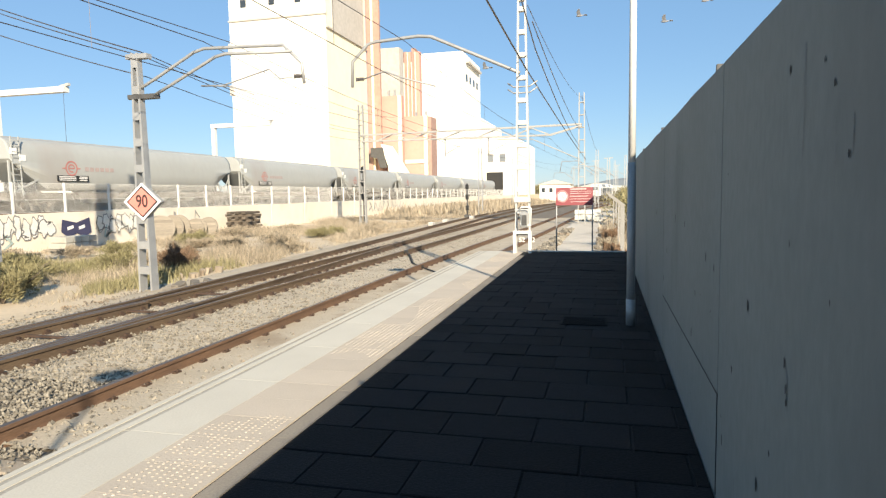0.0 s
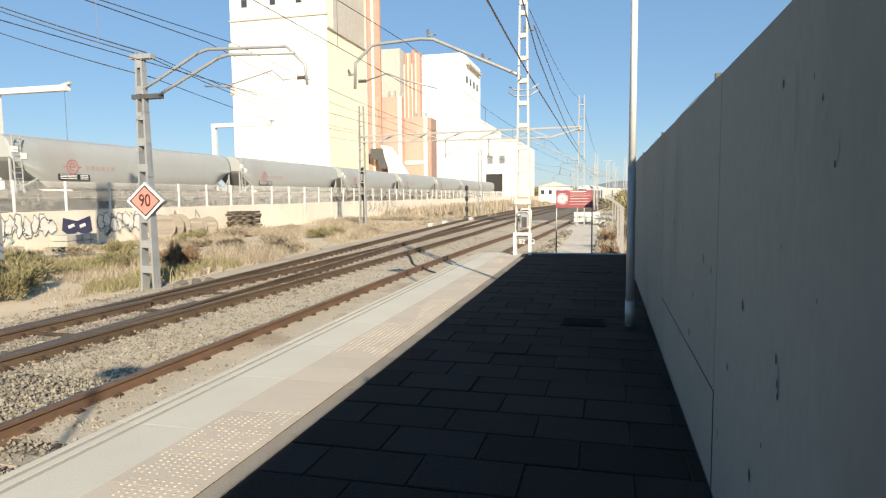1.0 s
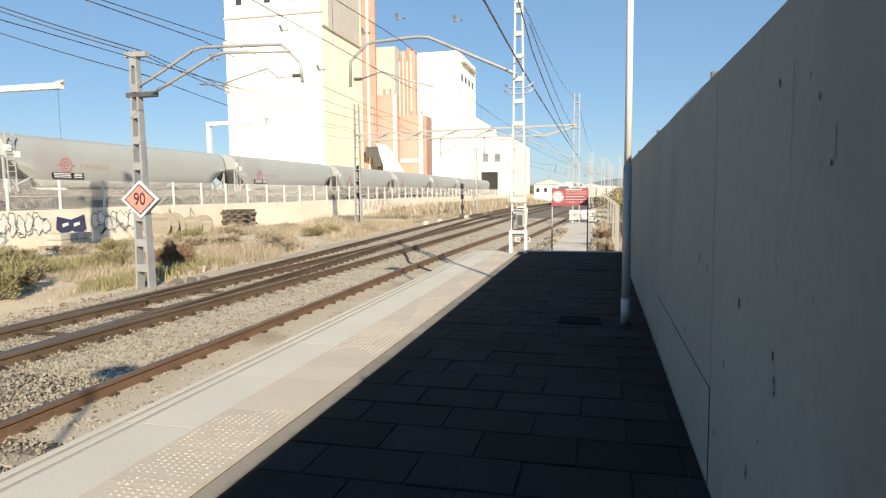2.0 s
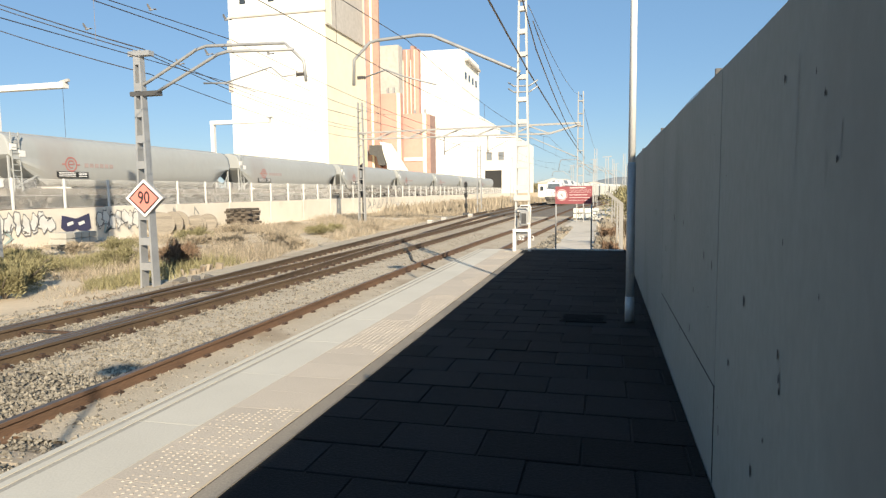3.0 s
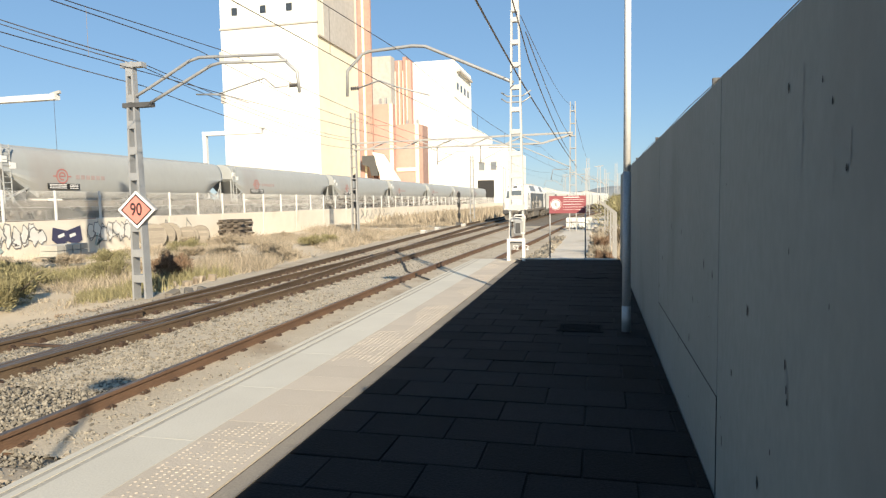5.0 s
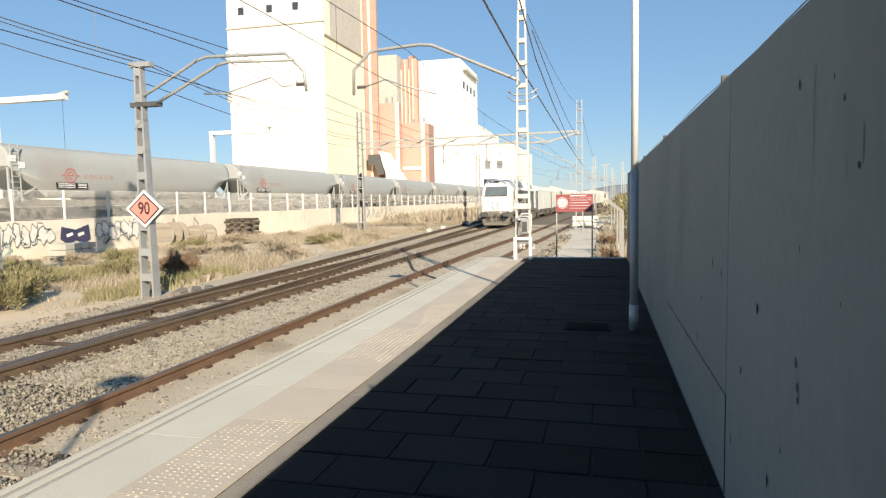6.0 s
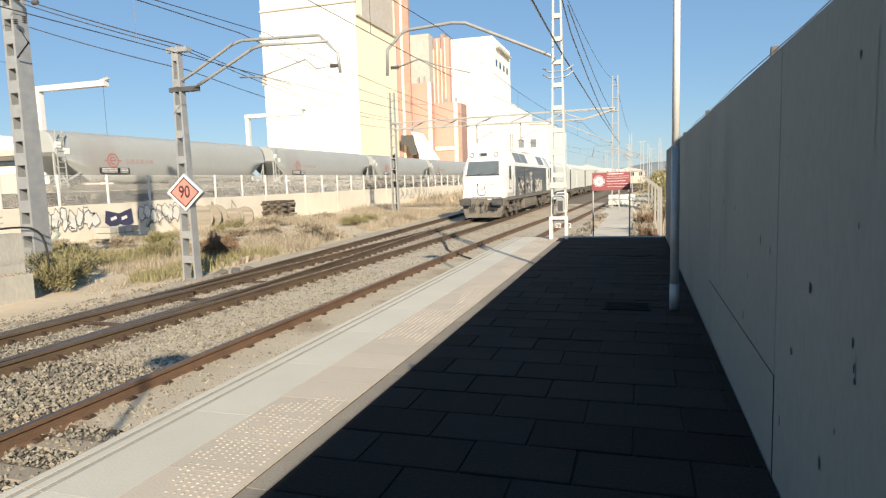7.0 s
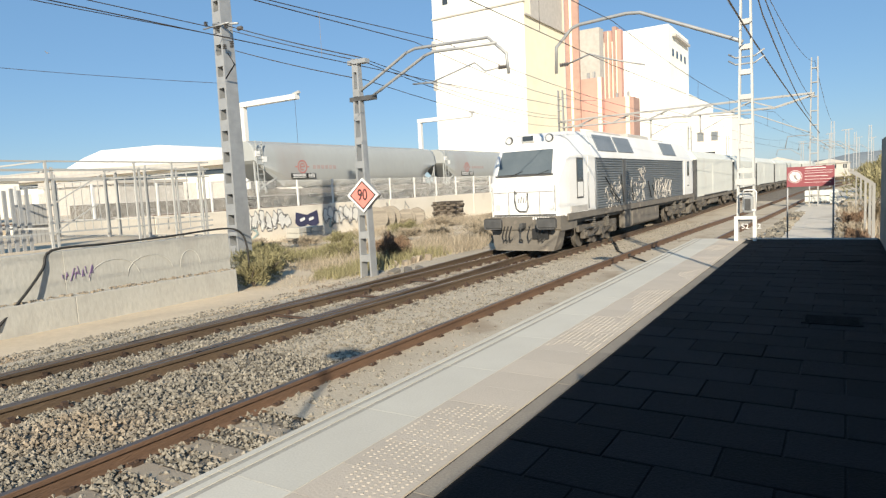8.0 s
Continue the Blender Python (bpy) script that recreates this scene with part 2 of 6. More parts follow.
def add_loft(bm, rings, cap=True):
    """Skin over rings of points of equal count."""
    vv = [[bm.verts.new(p) for p in ring] for ring in rings]
    k = len(vv[0])
    for a, b in zip(vv, vv[1:]):
        for i in range(k):
            bm.faces.new((a[i], a[(i + 1) % k], b[(i + 1) % k], b[i]))
    if cap:
        bm.faces.new(vv[0][::-1])
        bm.faces.new(vv[-1])


def mesh_of(name, bm, material):
    me = bpy.data.meshes.new(name)
    bmesh.ops.recalc_face_normals(bm, faces=bm.faces[:])
    bm.to_mesh(me)
    bm.free()
    me.materials.append(M[material])
    return me


def part(name, bm, material, parent=None, label="", smooth=False):
    me = mesh_of(name, bm, material)
    if smooth:
        me.shade_smooth()
    ob = new(name, me)
    ob.parent = parent
    if label:
        ob["label"] = label
    return ob


def share(name, me, parent, m):
    ob = new(name, me)
    ob.parent = parent
    ob.matrix_basis = m
    return ob


def thing(name, label, category, group="", m=None):
    ob = new(name)
    ob.empty_display_size = 0.2
    if m is not None:
        ob.matrix_basis = m
    return tagged(ob, label, category, group)


def box_part(name, material, parent, x0, x1, y0, y1, z0, z1, label="", bevel=0.0, m=None):
    bm = bmesh.new()
    add_box(bm, x0, x1, y0, y1, z0, z1, m, bevel)
    return part(name, bm, material, parent, label)


def raw(name, verts, faces, material, parent=None):
    me = bpy.data.meshes.new(name)
    me.from_pydata(verts, [], faces)
    me.materials.append(M[material])
    ob = new(name, me)
    ob.parent = parent
    return ob


def glide(table, y):
    """Smooth value through a table of (y, value)."""
    if y <= table[0][0]:
        return table[0][1]
    for i, ((a, p), (b, q)) in enumerate(zip(table, table[1:])):
        if y <= b:
            s0 = (q - p) / (b - a)
            l = (q - table[i - 1][1]) / (b - table[i - 1][0]) if i else s0
            r = (table[i + 2][1] - p) / (table[i + 2][0] - a) if i + 2 < len(table) else s0
            u = (y - a) / (b - a)
            h = b - a
            return ((2 * u**3 - 3 * u**2 + 1) * p + (u**3 - 2 * u**2 + u) * h * l + (-2 * u**3 + 3 * u**2) * q + (u**3 - u**2) * h * r)
    return table[-1][1]


# ---------------------------------------------------------------- plan
RAIL_Z, BED_Z, LAND_Z = -0.72, -0.92, -0.98
GAUGE = 1.74
EDGE_X, INNER_X, WALL_X, PLAT_END = -3.27, -2.03, 0.56, 16.7
TRACK_ONE = [(-60, -5.0), (16, -5.0), (28, -4.75), (38, -4.3), (52, -3.8), (80, -3.0), (100, -1.8), (130, 0.9), (170, 6.4), (230, 18.4), (320, 44)]
TRACK_TWO = [(-60, -9.25), (6, -9.25), (20, -8.87), (35, -8.7), (50, -8.68), (70, -8.6), (87, -8.2), (104, -7.7), (130, -5.4), (170, 0.2), (230, 12.4), (320, 39)]
TRACK_THREE = [(4, -9.22), (11, -9.42), (18, -9.75), (28, -10.35), (44, -11.3), (60, -12.0), (80, -12.2), (104, -11.8), (130, -9.6), (170, -4.0), (230, 8.2), (320, 35)]
# ---------------------------------------------------------------- ground
def make_ground():
    bm = bmesh.new()
    add_box(bm, -2600, 2600, -2600, 2600, LAND_Z - 1.0, LAND_Z)
    tagged(part("ground", bm, "ground"), "dry bare earth beside the tracks with sparse grass", "ground", kind="structure")


def strip(bm, table, y0, y1, half, z, step, thick=0.25, slope=0.35):
    rows = []
    y = y0
    while y <= y1 + 1e-6:
        c = glide(table, y)
        rows.append([bm.verts.new(p) for p in ((c - half - slope, y, z - thick), (c - half, y, z), (c + half, y, z), (c + half + slope, y, z - thick))])
        y += step
    for a, b in zip(rows, rows[1:]):
        for i in range(3):
            bm.faces.new((a[i], a[i + 1], b[i + 1], b[i]))


def make_ballast():
    bm = bmesh.new()
    # one bed under the two lines near the platform, following their curve
    mid = [(y, (glide(TRACK_ONE, y) + glide(TRACK_TWO, y)) / 2) for y in range(-60, 321, 10)]
    strip(bm, mid, -60, 320, 3.75, BED_Z, 4)
    tagged(part("ballast_bed", bm, "ballast"), "grey-brown ballast bed under the railway tracks", "ballast", kind="structure")
    bm = bmesh.new()
    strip(bm, TRACK_THREE, 12, 320, 1.7, BED_Z - 0.012, 4)
    tagged(part("ballast_bed", bm, "ballast"), "dusty ballast bed under the diverging track", "ballast", kind="structure")


def make_stones():
    rng = np.random.default_rng(4)
    n = 125000
    y = 1.2 + 34 * rng.random(n) ** 1.75
    c1 = np.array([glide(TRACK_ONE, v) for v in np.linspace(0, 40, 161)])
    x1 = np.interp(y, np.linspace(0, 40, 161), c1)
    x = x1 + 1.9 - 8.2 * rng.random(n)
    edge = rng.random(n) < 0.12
    x = np.where(edge, x1 - 6.25 - rng.random(n) * 1.1, x)
    # swept off the near sleepers, and thinned where dust has filled the near track
    on_sleeper = (np.abs(x - x1) < 1.3) & (np.abs((y + 2.0 + 0.3) % 0.6 - 0.3) < 0.13)
    dusty = (np.abs(x - x1 - 0.3) < 1.5) & (rng.random(n) < np.clip((y - 4.0) / 5.0, 0, 0.8))
    dusty |= (rng.random(n) < np.clip((y - 6.0) / 7.0, 0, 0.72))
    keep = ~(on_sleeper & (rng.random(n) < 0.8)) & ~dusty
    x, y, x1, edge = x[keep], y[keep], x1[keep], edge[keep]
    n = len(x)
    s = (0.012 + 0.021 * rng.random(n) ** 1.4) * (1 + y * 0.01)
    base = np.array([(1, 0, 0), (-1, 0, 0), (0, 1, 0), (0, -1, 0), (0, 0, 1), (0, 0, -1)], float)
    faces = np.array([(0, 2, 4), (2, 1, 4), (1, 3, 4), (3, 0, 4), (2, 0, 5), (1, 2, 5), (3, 1, 5), (0, 3, 5)])
    v = base[None] * (0.65 + 0.7 * rng.random((n, 6, 1))) + 0.55 * (rng.random((n, 6, 3)) - 0.5)
    v *= s[:, None, None]
    a = rng.random(n) * math.tau
    ca, sa = np.cos(a)[:, None], np.sin(a)[:, None]
    vx, vy = v[..., 0] * ca - v[..., 1] * sa, v[..., 0] * sa + v[..., 1] * ca
    z = np.where(edge, LAND_Z + 0.01, BED_Z + 0.004) + s * 0.4 + 0.022 * rng.random(n) * (y < 16)
    v = np.stack([vx + x[:, None], vy + y[:, None], v[..., 2] * 0.85 + z[:, None]], -1).reshape(-1, 3)
    f = (faces[None] + 6 * np.arange(n)[:, None, None]).reshape(-1, 3)
    me = bpy.data.meshes.new("ballast_stones")
    me.from_pydata(v.tolist(), [], f.tolist())
    me.materials.append(M["stone"])
    tagged(new("ballast_stones", me), "loose angular grey ballast stones between the rails", "ballast", kind="stuff")
    # dust trodden into the near track and along the platform's foot
    bm = bmesh.new()
    strip(bm, [(q, glide(TRACK_ONE, q) + 0.35) for q in range(4, 62, 2)], 5, 60, 1.35, BED_Z + 0.03, 1, 0.05, 0.25)
    strip(bm, [(q, (glide(TRACK_ONE, q) + glide(TRACK_TWO, q)) / 2) for q in range(4, 62, 2)], 7, 60, 0.9, BED_Z + 0.022, 1, 0.04, 0.35)
    strip(bm, TRACK_TWO, 8, 60, 0.7, BED_Z + 0.02, 1, 0.04, 0.12)
    strip(bm, TRACK_THREE, 15, 60, 0.7, BED_Z + 0.015, 1, 0.04, 0.12)
    strip(bm, [(q, glide(TRACK_TWO if q < 15 else TRACK_THREE, q) - 1.75) for q in range(0, 62, 3)], 1, 60, 0.42, BED_Z + 0.012, 1, 0.06, 0.55)
    tagged(part("dust", bm, "dust"), "brown dust filling the ballast between the rails", "dust", kind="structure")


RAIL_SECTION = [(-0.07, -0.17), (0.07, -0.17), (0.07, -0.155), (0.012, -0.13), (0.012, -0.045), (0.036, -0.035), (0.036, -0.004), (0.03, 0.0),
                (-0.03, 0.0), (-0.036, -0.004), (-0.036, -0.035), (-0.012, -0.045), (-0.012, -0.13), (-0.07, -0.155)]


def rail(track, table, offset, y0, y1, name="rail", material="rail_side"):
    """One running rail with its foot, web and head, swept along the track."""
    bm = bmesh.new()
    rings = []
    y = y0
    while y <= y1 + 1e-6:
        c = glide(table, y) + offset
        rings.append([(c + px * 1.2, y, RAIL_Z + pz * 1.22) for px, pz in RAIL_SECTION])
        y += 2.0 if y < 60 else 5.0
    add_loft(bm, rings)
    ob = part(name, bm, material, track, "rusty steel rail with a worn head")
    ob.data.materials.append(M["rail_top"])
    for f in ob.data.polygons:
        if f.normal.z > 0.9 and f.center.z > RAIL_Z - 0.003:
            f.material_index = 1
    return ob


def make_tracks():
    bm = bmesh.new()
    add_box(bm, -1.3, 1.3, -0.13, 0.13, -0.14, 0.022, bevel=0.02)
    sleeper = mesh_of("sleeper", bm, "sleeper")
    bm = bmesh.new()
    for s in (-1, 1):
        for k in (-1, 1):
            add_box(bm, s * GAUGE / 2 + k * 0.1 - 0.035, s * GAUGE / 2 + k * 0.1 + 0.035, -0.06, 0.06, 0.02, 0.055)
            add_box(bm, s * GAUGE / 2 + k * 0.12 - 0.015, s * GAUGE / 2 + k * 0.12 + 0.015, -0.015, 0.015, 0.05, 0.08)
    clip = mesh_of("rail_clip", bm, "clip")
    bm = bmesh.new()
    for s in (-1, 1):
        for k in (-1, 1):
            add_box(bm, s * GAUGE / 2 + k * 0.13 - 0.07, s * GAUGE / 2 + k * 0.13 + 0.07, -0.08, 0.08, 0.02, 0.06)
            add_box(bm, s * GAUGE / 2 + k * 0.15 - 0.03, s * GAUGE / 2 + k * 0.15 + 0.03, -0.035, 0.035, 0.055, 0.105)
    chair = mesh_of("rail_chair", bm, "clip")
    for label, table, y0, far in (("near railway track on concrete sleepers beside the platform", TRACK_ONE, -60, 320),
                                  ("second railway track carrying the train", TRACK_TWO, -60, 320),
                                  ("third track branching off at a turnout", TRACK_THREE, 6, 320)):
        t = tagged(new("railway_track"), label, "railway track", kind="structure")
        for s in (-1, 1):
            rail(t, table, s * GAUGE / 2, y0, far, "rail", "rail_side" if table is TRACK_ONE else "rail_dark")
        y = max(y0, -2.0)
        if table is TRACK_THREE:
            y = 13.0
        while y < 62:
            m = pose(glide(table, y), y, BED_Z)
            share("sleeper", sleeper, t, m)
            share("rail_fastening", chair if table is not TRACK_ONE else clip, t, m)
            y += 0.6


# ---------------------------------------------------------------- platform
def make_platform():
    p = tagged(new("platform"), "station platform with pale coping, tactile strip and pavers darkened for the wall's shade", "platform", kind="structure")
    y0, y1 = -40.0, PLAT_END
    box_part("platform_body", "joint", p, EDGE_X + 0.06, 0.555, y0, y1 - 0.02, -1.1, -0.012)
    box_part("platform_face", "coping", p, EDGE_X + 0.02, EDGE_X + 0.055, y0, y1 - 0.01, -1.1, -0.14)
    rng = random.Random(2)
    # coping slabs with two grooves near the lip
    bm = bmesh.new()
    L = 1.2
    for a, b, top in ((0.0, 0.05, 0), (0.05, 0.1, -0.005), (0.1, 0.155, 0), (0.155, 0.205, -0.005), (0.205, 0.64, 0)):
        add_box(bm, a, b, 0.0, L - 0.003, -0.13, top)
    slab = mesh_of("coping_slab", bm, "coping")
    slab.materials.append(M["groove"])
    for f in slab.polygons:
        if f.normal.z > 0.9 and abs(f.center.z + 0.005) < 0.002:
            f.material_index = 1
    bm = bmesh.new()
    add_box(bm, 0.001, 0.563, 0.001, 0.399, -0.1, 0.0)
    tact = mesh_of("tactile_tile", bm, "tactile")
    y = -6.0
    while y < y1 - 0.05:
        share("coping_slab", slab, p, pose(EDGE_X, y, 0.0))
        y += L
    box_part("coping_slab", "coping", p, EDGE_X, (EDGE_X + 0.64), y0, -6.0, -0.13, 0.0)
    y = -6.0
    while y < y1 - 0.05:
        share("tactile_tile", tact, p, pose((EDGE_X + 0.642), y, rng.uniform(-0.001, 0.0)))
        y += 0.4
    box_part("tactile_tile", "tactile", p, (EDGE_X + 0.642), INNER_X - 0.035, y0, -6.0, -0.13, 0.0)
    # studs on the tactile tiles
    bm = bmesh.new()
    for i in range(46 * 9):
        for k in range(10):
            yy, xx = 0.2 + i * 0.0392, EDGE_X + 0.69 + k * 0.051
            if i % 10 == 9 or noise.noise((xx * 1.3, yy * 0.75, 4.2)) < -0.06 or noise.noise((xx * 9, yy * 9, 1.2)) < -0.32:
                continue
            base = [bm.verts.new((xx + 0.0115 * math.cos(a * math.tau / 6), yy + 0.0115 * math.sin(a * math.tau / 6), -0.001)) for a in range(6)]
            top = [bm.verts.new((xx + 0.007 * math.cos(a * math.tau / 6), yy + 0.007 * math.sin(a * math.tau / 6), 0.003)) for a in range(6)]
            for a in range(6):
                bm.faces.new((base[a], base[(a + 1) % 6], top[(a + 1) % 6], top[a]))
            bm.faces.new(top)
    ob = part("tactile_studs", bm, "stud", p)
    ob["kind"] = "stuff"
    # pavers in running bond across the platform, the wall's shade deepened in their colour
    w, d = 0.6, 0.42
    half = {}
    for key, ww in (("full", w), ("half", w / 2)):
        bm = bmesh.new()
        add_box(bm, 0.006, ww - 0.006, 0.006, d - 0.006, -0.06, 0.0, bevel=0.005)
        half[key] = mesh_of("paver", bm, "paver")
    bm = bmesh.new()
    add_box(bm, 0.0, 0.125, 0.002, 0.997, -0.06, 0.0)
    kerb = mesh_of("border_stone", bm, "border")
    y = -6.3
    while y < y1 - 1.0:
        share("border_stone", kerb, p, pose(INNER_X - 0.02, y, -0.006 + rng.uniform(-0.001, 0.001)))
        y += 1.0
    row, y = 0, 0.6
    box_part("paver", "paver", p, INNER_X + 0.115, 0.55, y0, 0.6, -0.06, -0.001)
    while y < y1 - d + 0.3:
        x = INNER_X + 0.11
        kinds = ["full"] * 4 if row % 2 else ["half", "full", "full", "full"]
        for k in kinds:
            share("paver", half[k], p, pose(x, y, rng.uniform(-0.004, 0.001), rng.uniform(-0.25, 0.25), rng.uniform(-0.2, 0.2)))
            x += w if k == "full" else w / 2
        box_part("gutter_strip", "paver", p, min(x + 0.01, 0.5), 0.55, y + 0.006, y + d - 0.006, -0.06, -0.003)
        y += d
        row += 1


def make_wall():
    """Concrete wall in cast panels with a stepped end."""
    w = tagged(new("wall_east"), "tall smooth grey concrete wall along the platform, shaded and stained", "wall", kind="structure")
    joints = [-40.0, -12.0, -4.0, 0.4, 3.46, 6.6, 9.9, 13.2, PLAT_END + 0.1]
    for a, b in zip(joints, joints[1:]):
        box_part("wall_panel", "concrete", w, WALL_X, WALL_X + 0.22, a + 0.006, b - 0.006, -1.0, 2.15, bevel=0.006)
        box_part("wall_joint", "pit", w, WALL_X + 0.015, WALL_X + 0.2, b - 0.006, b + 0.006, -1.0, 2.13)
    # bolt holes and chips: flat marks, near-black for the shade inside them
    rng = random.Random(8)
    bm = bmesh.new()
    spots = [(2.81, 1.09, 0.017), (2.25, 0.92, 0.012), (2.24, 0.88, 0.01), (2.27, 1.0, 0.012), (3.9, 1.17, 0.016), (3.62, 1.14, 0.014), (5.5, 1.32, 0.02), (4.9, 1.3, 0.014),
             (7.4, 1.3, 0.02), (1.9, 1.8, 0.007), (1.79, 1.62, 0.008), (1.98, 1.87, 0.006), (1.62, 2.1, 0.01), (1.6, 2.02, 0.01), (2.3, 1.9, 0.01), (2.6, 0.45, 0.016), (3.1, 0.75, 0.014), (4.3, 0.9, 0.016), (4.45, 0.62, 0.02), (6.2, 1.0, 0.018), (6.5, 0.7, 0.02), (3.3, 0.35, 0.015), (5.0, 0.5, 0.015)]
    for y, z, r in spots + [(rng.uniform(1.2, 12), rng.uniform(0.2, 1.9), rng.uniform(0.003, 0.008)) for _ in range(34)]:
        r *= 1.35
        ring = [bm.verts.new((WALL_X - 0.003, y + r * 0.6 * math.cos(k * math.tau / 7) * rng.uniform(0.6, 1.2), z + r * 1.25 * math.sin(k * math.tau / 7) * rng.uniform(0.6, 1.3))) for k in range(7)]
        bm.faces.new(ring)
    part("wall_chips", bm, "pit", w, "flat dark marks painting the shade inside chips and bolt holes")
    box_part("formwork_line", "pit", w, WALL_X - 0.003, WALL_X + 0.01, 3.46, 6.55, 0.519, 0.525)
    box_part("formwork_line", "pit", w, WALL_X - 0.003, WALL_X + 0.01, 3.456, 3.462, 0.0, 0.52)
    bm = bmesh.new()
    for y, z0, z1, wd in ((2.15, 1.6, 1.95, 0.004), (1.77, 1.62, 1.72, 0.004), (1.88, 1.55, 1.65, 0.003), (2.24, 0.88, 0.98, 0.005), (3.0, 0.2, 0.3, 0.005), (2.7, 0.1, 0.2, 0.006), (4.6, 1.5, 1.75, 0.006), (5.2, 0.15, 0.3, 0.02), (7.2, 0.1, 0.4, 0.02)):
        n = 5
        left = [bm.verts.new((WALL_X - 0.0025, y - wd * rng.uniform(0.2, 1), z0 + (z1 - z0) * k / n)) for k in range(n + 1)]
        right = [bm.verts.new((WALL_X - 0.0025, y + wd * rng.uniform(0.2, 1), z0 + (z1 - z0) * k / n)) for k in range(n + 1)]
        for k in range(n):
            bm.faces.new((left[k], right[k], right[k + 1], left[k + 1]))
    part("run_stains", bm, "runs", w, "dark water streaks")["kind"] = "stuff"
    return w


make_ground()
make_ballast()
make_stones()
make_tracks()
make_platform()
make_wall()
# ---------------------------------------------------------------- yard, walls and fence across the tracks
YARD_Z, FENCE_X = 0.75, -27.5


def make_yard():
    bm = bmesh.new()
    add_box(bm, -420, FENCE_X - 0.12, -200, 330, LAND_Z - 0.5, YARD_Z)
    tagged(part("yard_ground", bm, "ground"), "raised freight yard ground of pale dry earth", "ground", kind="structure")
    bm = bmesh.new()
    add_box(bm, FENCE_X - 0.12, -14.65, -90, 11.4, LAND_Z - 0.5, 0.56)
    tagged(part("yard_ground", bm, "ground"), "raised yard ground behind the low concrete wall", "ground", kind="structure")
    w = tagged(new("wall_west"), "pale rendered yard wall with spray-painted graffiti", "wall", kind="structure")
    rng = random.Random(12)
    y = 11.95
    while y < 205:
        box_part("wall_section", "render_wall", w, FENCE_X - 0.1, FENCE_X + 0.1 + rng.uniform(-0.01, 0.01), y + 0.01, y + 6.08, LAND_Z - 0.3, 0.93 + rng.uniform(-0.03, 0.03), bevel=0.02)
        y += 6.1
    # graffiti: angular strokes over darker outlines
    def strokes(name, material, cells, n, width, off, seed, tall=0.55):
        r = random.Random(seed)
        bm = bmesh.new()
        for y, z, w in cells:
            corners = [(y - w, z - tall), (y - w * 0.6, z + tall), (y + w * 0.2, z + tall * 0.8), (y + w, z - tall * 0.9), (y + w * 0.5, z), (y - w * 0.4, z - tall * 0.2)]
            for k in range(n):
                (ya, za), (yb, zb) = r.sample(corners, 2)
                add_bar(bm, (FENCE_X + off, ya + r.uniform(-0.1, 0.1), za), (FENCE_X + off, yb, zb + r.uniform(-0.1, 0.1)), width * (0.85 + 0.1 * (k % 4)), 0.006, up=(1, 0, 0))
        ob = part(name, bm, material, w_parent, "spray paint")
        ob["kind"] = "stuff"
    w_parent = w
    tail = [(35.2, 0.1, 0.35), (36.2, 0.1, 0.35), (38.4, 0.2, 0.4)] + [(72 + i * 1.6, 0.2, 0.7) for i in range(8)]
    # swelling letter shapes: dark edge, white filling, thin inner lines
    r = random.Random(44)
    edge, fill, lines = bmesh.new(), bmesh.new(), bmesh.new()
    for i in range(22):
        y, z = 22.6 + i * 0.47, 0.2 + 0.1 * math.sin(i * 2.1)
        if 26.6 < y < 29.2:
            continue
        wide = r.uniform(0.28, 0.46)
        p2, p3, tall = r.uniform(0, 6), r.uniform(0, 6), r.uniform(0.42, 0.62)
        base = [(math.cos(a) * wide * (0.85 + 0.22 * math.sin(2 * a + p2) + 0.16 * math.sin(3 * a + p3)), math.sin(a) * tall * (0.95 + 0.2 * math.sin(2 * a + p3) + 0.14 * math.sin(5 * a + p2))) for a in np.linspace(0, math.tau, 21)[:-1]]
        for bm, k, off in ((edge, 1.0, 0.126), (fill, 0.88, 0.132)):
            ring = [(y + p * k, z + q * k) for p, q in base]
            add_loft(bm, [[(FENCE_X + off + dx + 0.0005 * (i % 2), p, q) for p, q in ring] for dx in (0.0, 0.004)])
        start = r.uniform(0, 6)
        pts = [(FENCE_X + 0.139, y + r.uniform(-0.1, 0.1) + 0.2 * math.cos(a) + r.uniform(-0.08, 0.08), z + 0.36 * math.sin(a)) for a in np.linspace(start, start + r.uniform(1.4, 3.4), 6)]
        for a, b in zip(pts, pts[1:]):
            add_bar(lines, a, b, 0.06, 0.004, up=(1, 0, 0))
        if i % 2:
            add_bar(lines, (FENCE_X + 0.139, y - 0.3, z - 0.3), (FENCE_X + 0.139, y - 0.2, z + 0.35), 0.05, 0.004, up=(1, 0, 0))
    for name, bm, material in (("graffiti_outline", edge, "spray_dark"), ("graffiti_fill", fill, "spray_white"), ("graffiti_lines", lines, "spray_dark")):
        part(name, bm, material, w, "spray paint")["kind"] = "stuff"
    strokes("graffiti_teal", "paint_teal", [(24.0, -0.4, 0.4), (30.3, -0.2, 0.3)], 3, 0.12, 0.135, 7, 0.35)
    strokes("graffiti_scrawl", "paint_grey", tail, 5, 0.07, 0.126, 9)
    bm = bmesh.new()
    add_loft(bm, [[(x, y, z) for y, z in ((27.1, 0.55), (28.0, 0.35), (28.9, 0.6), (29.0, -0.2), (28.5, -0.45), (28.0, -0.2), (27.5, -0.45), (27.0, -0.1))] for x in (FENCE_X + 0.126, FENCE_X + 0.137)])
    part("graffiti_shape", bm, "paint_navy", w, "spray paint")
    bm = bmesh.new()
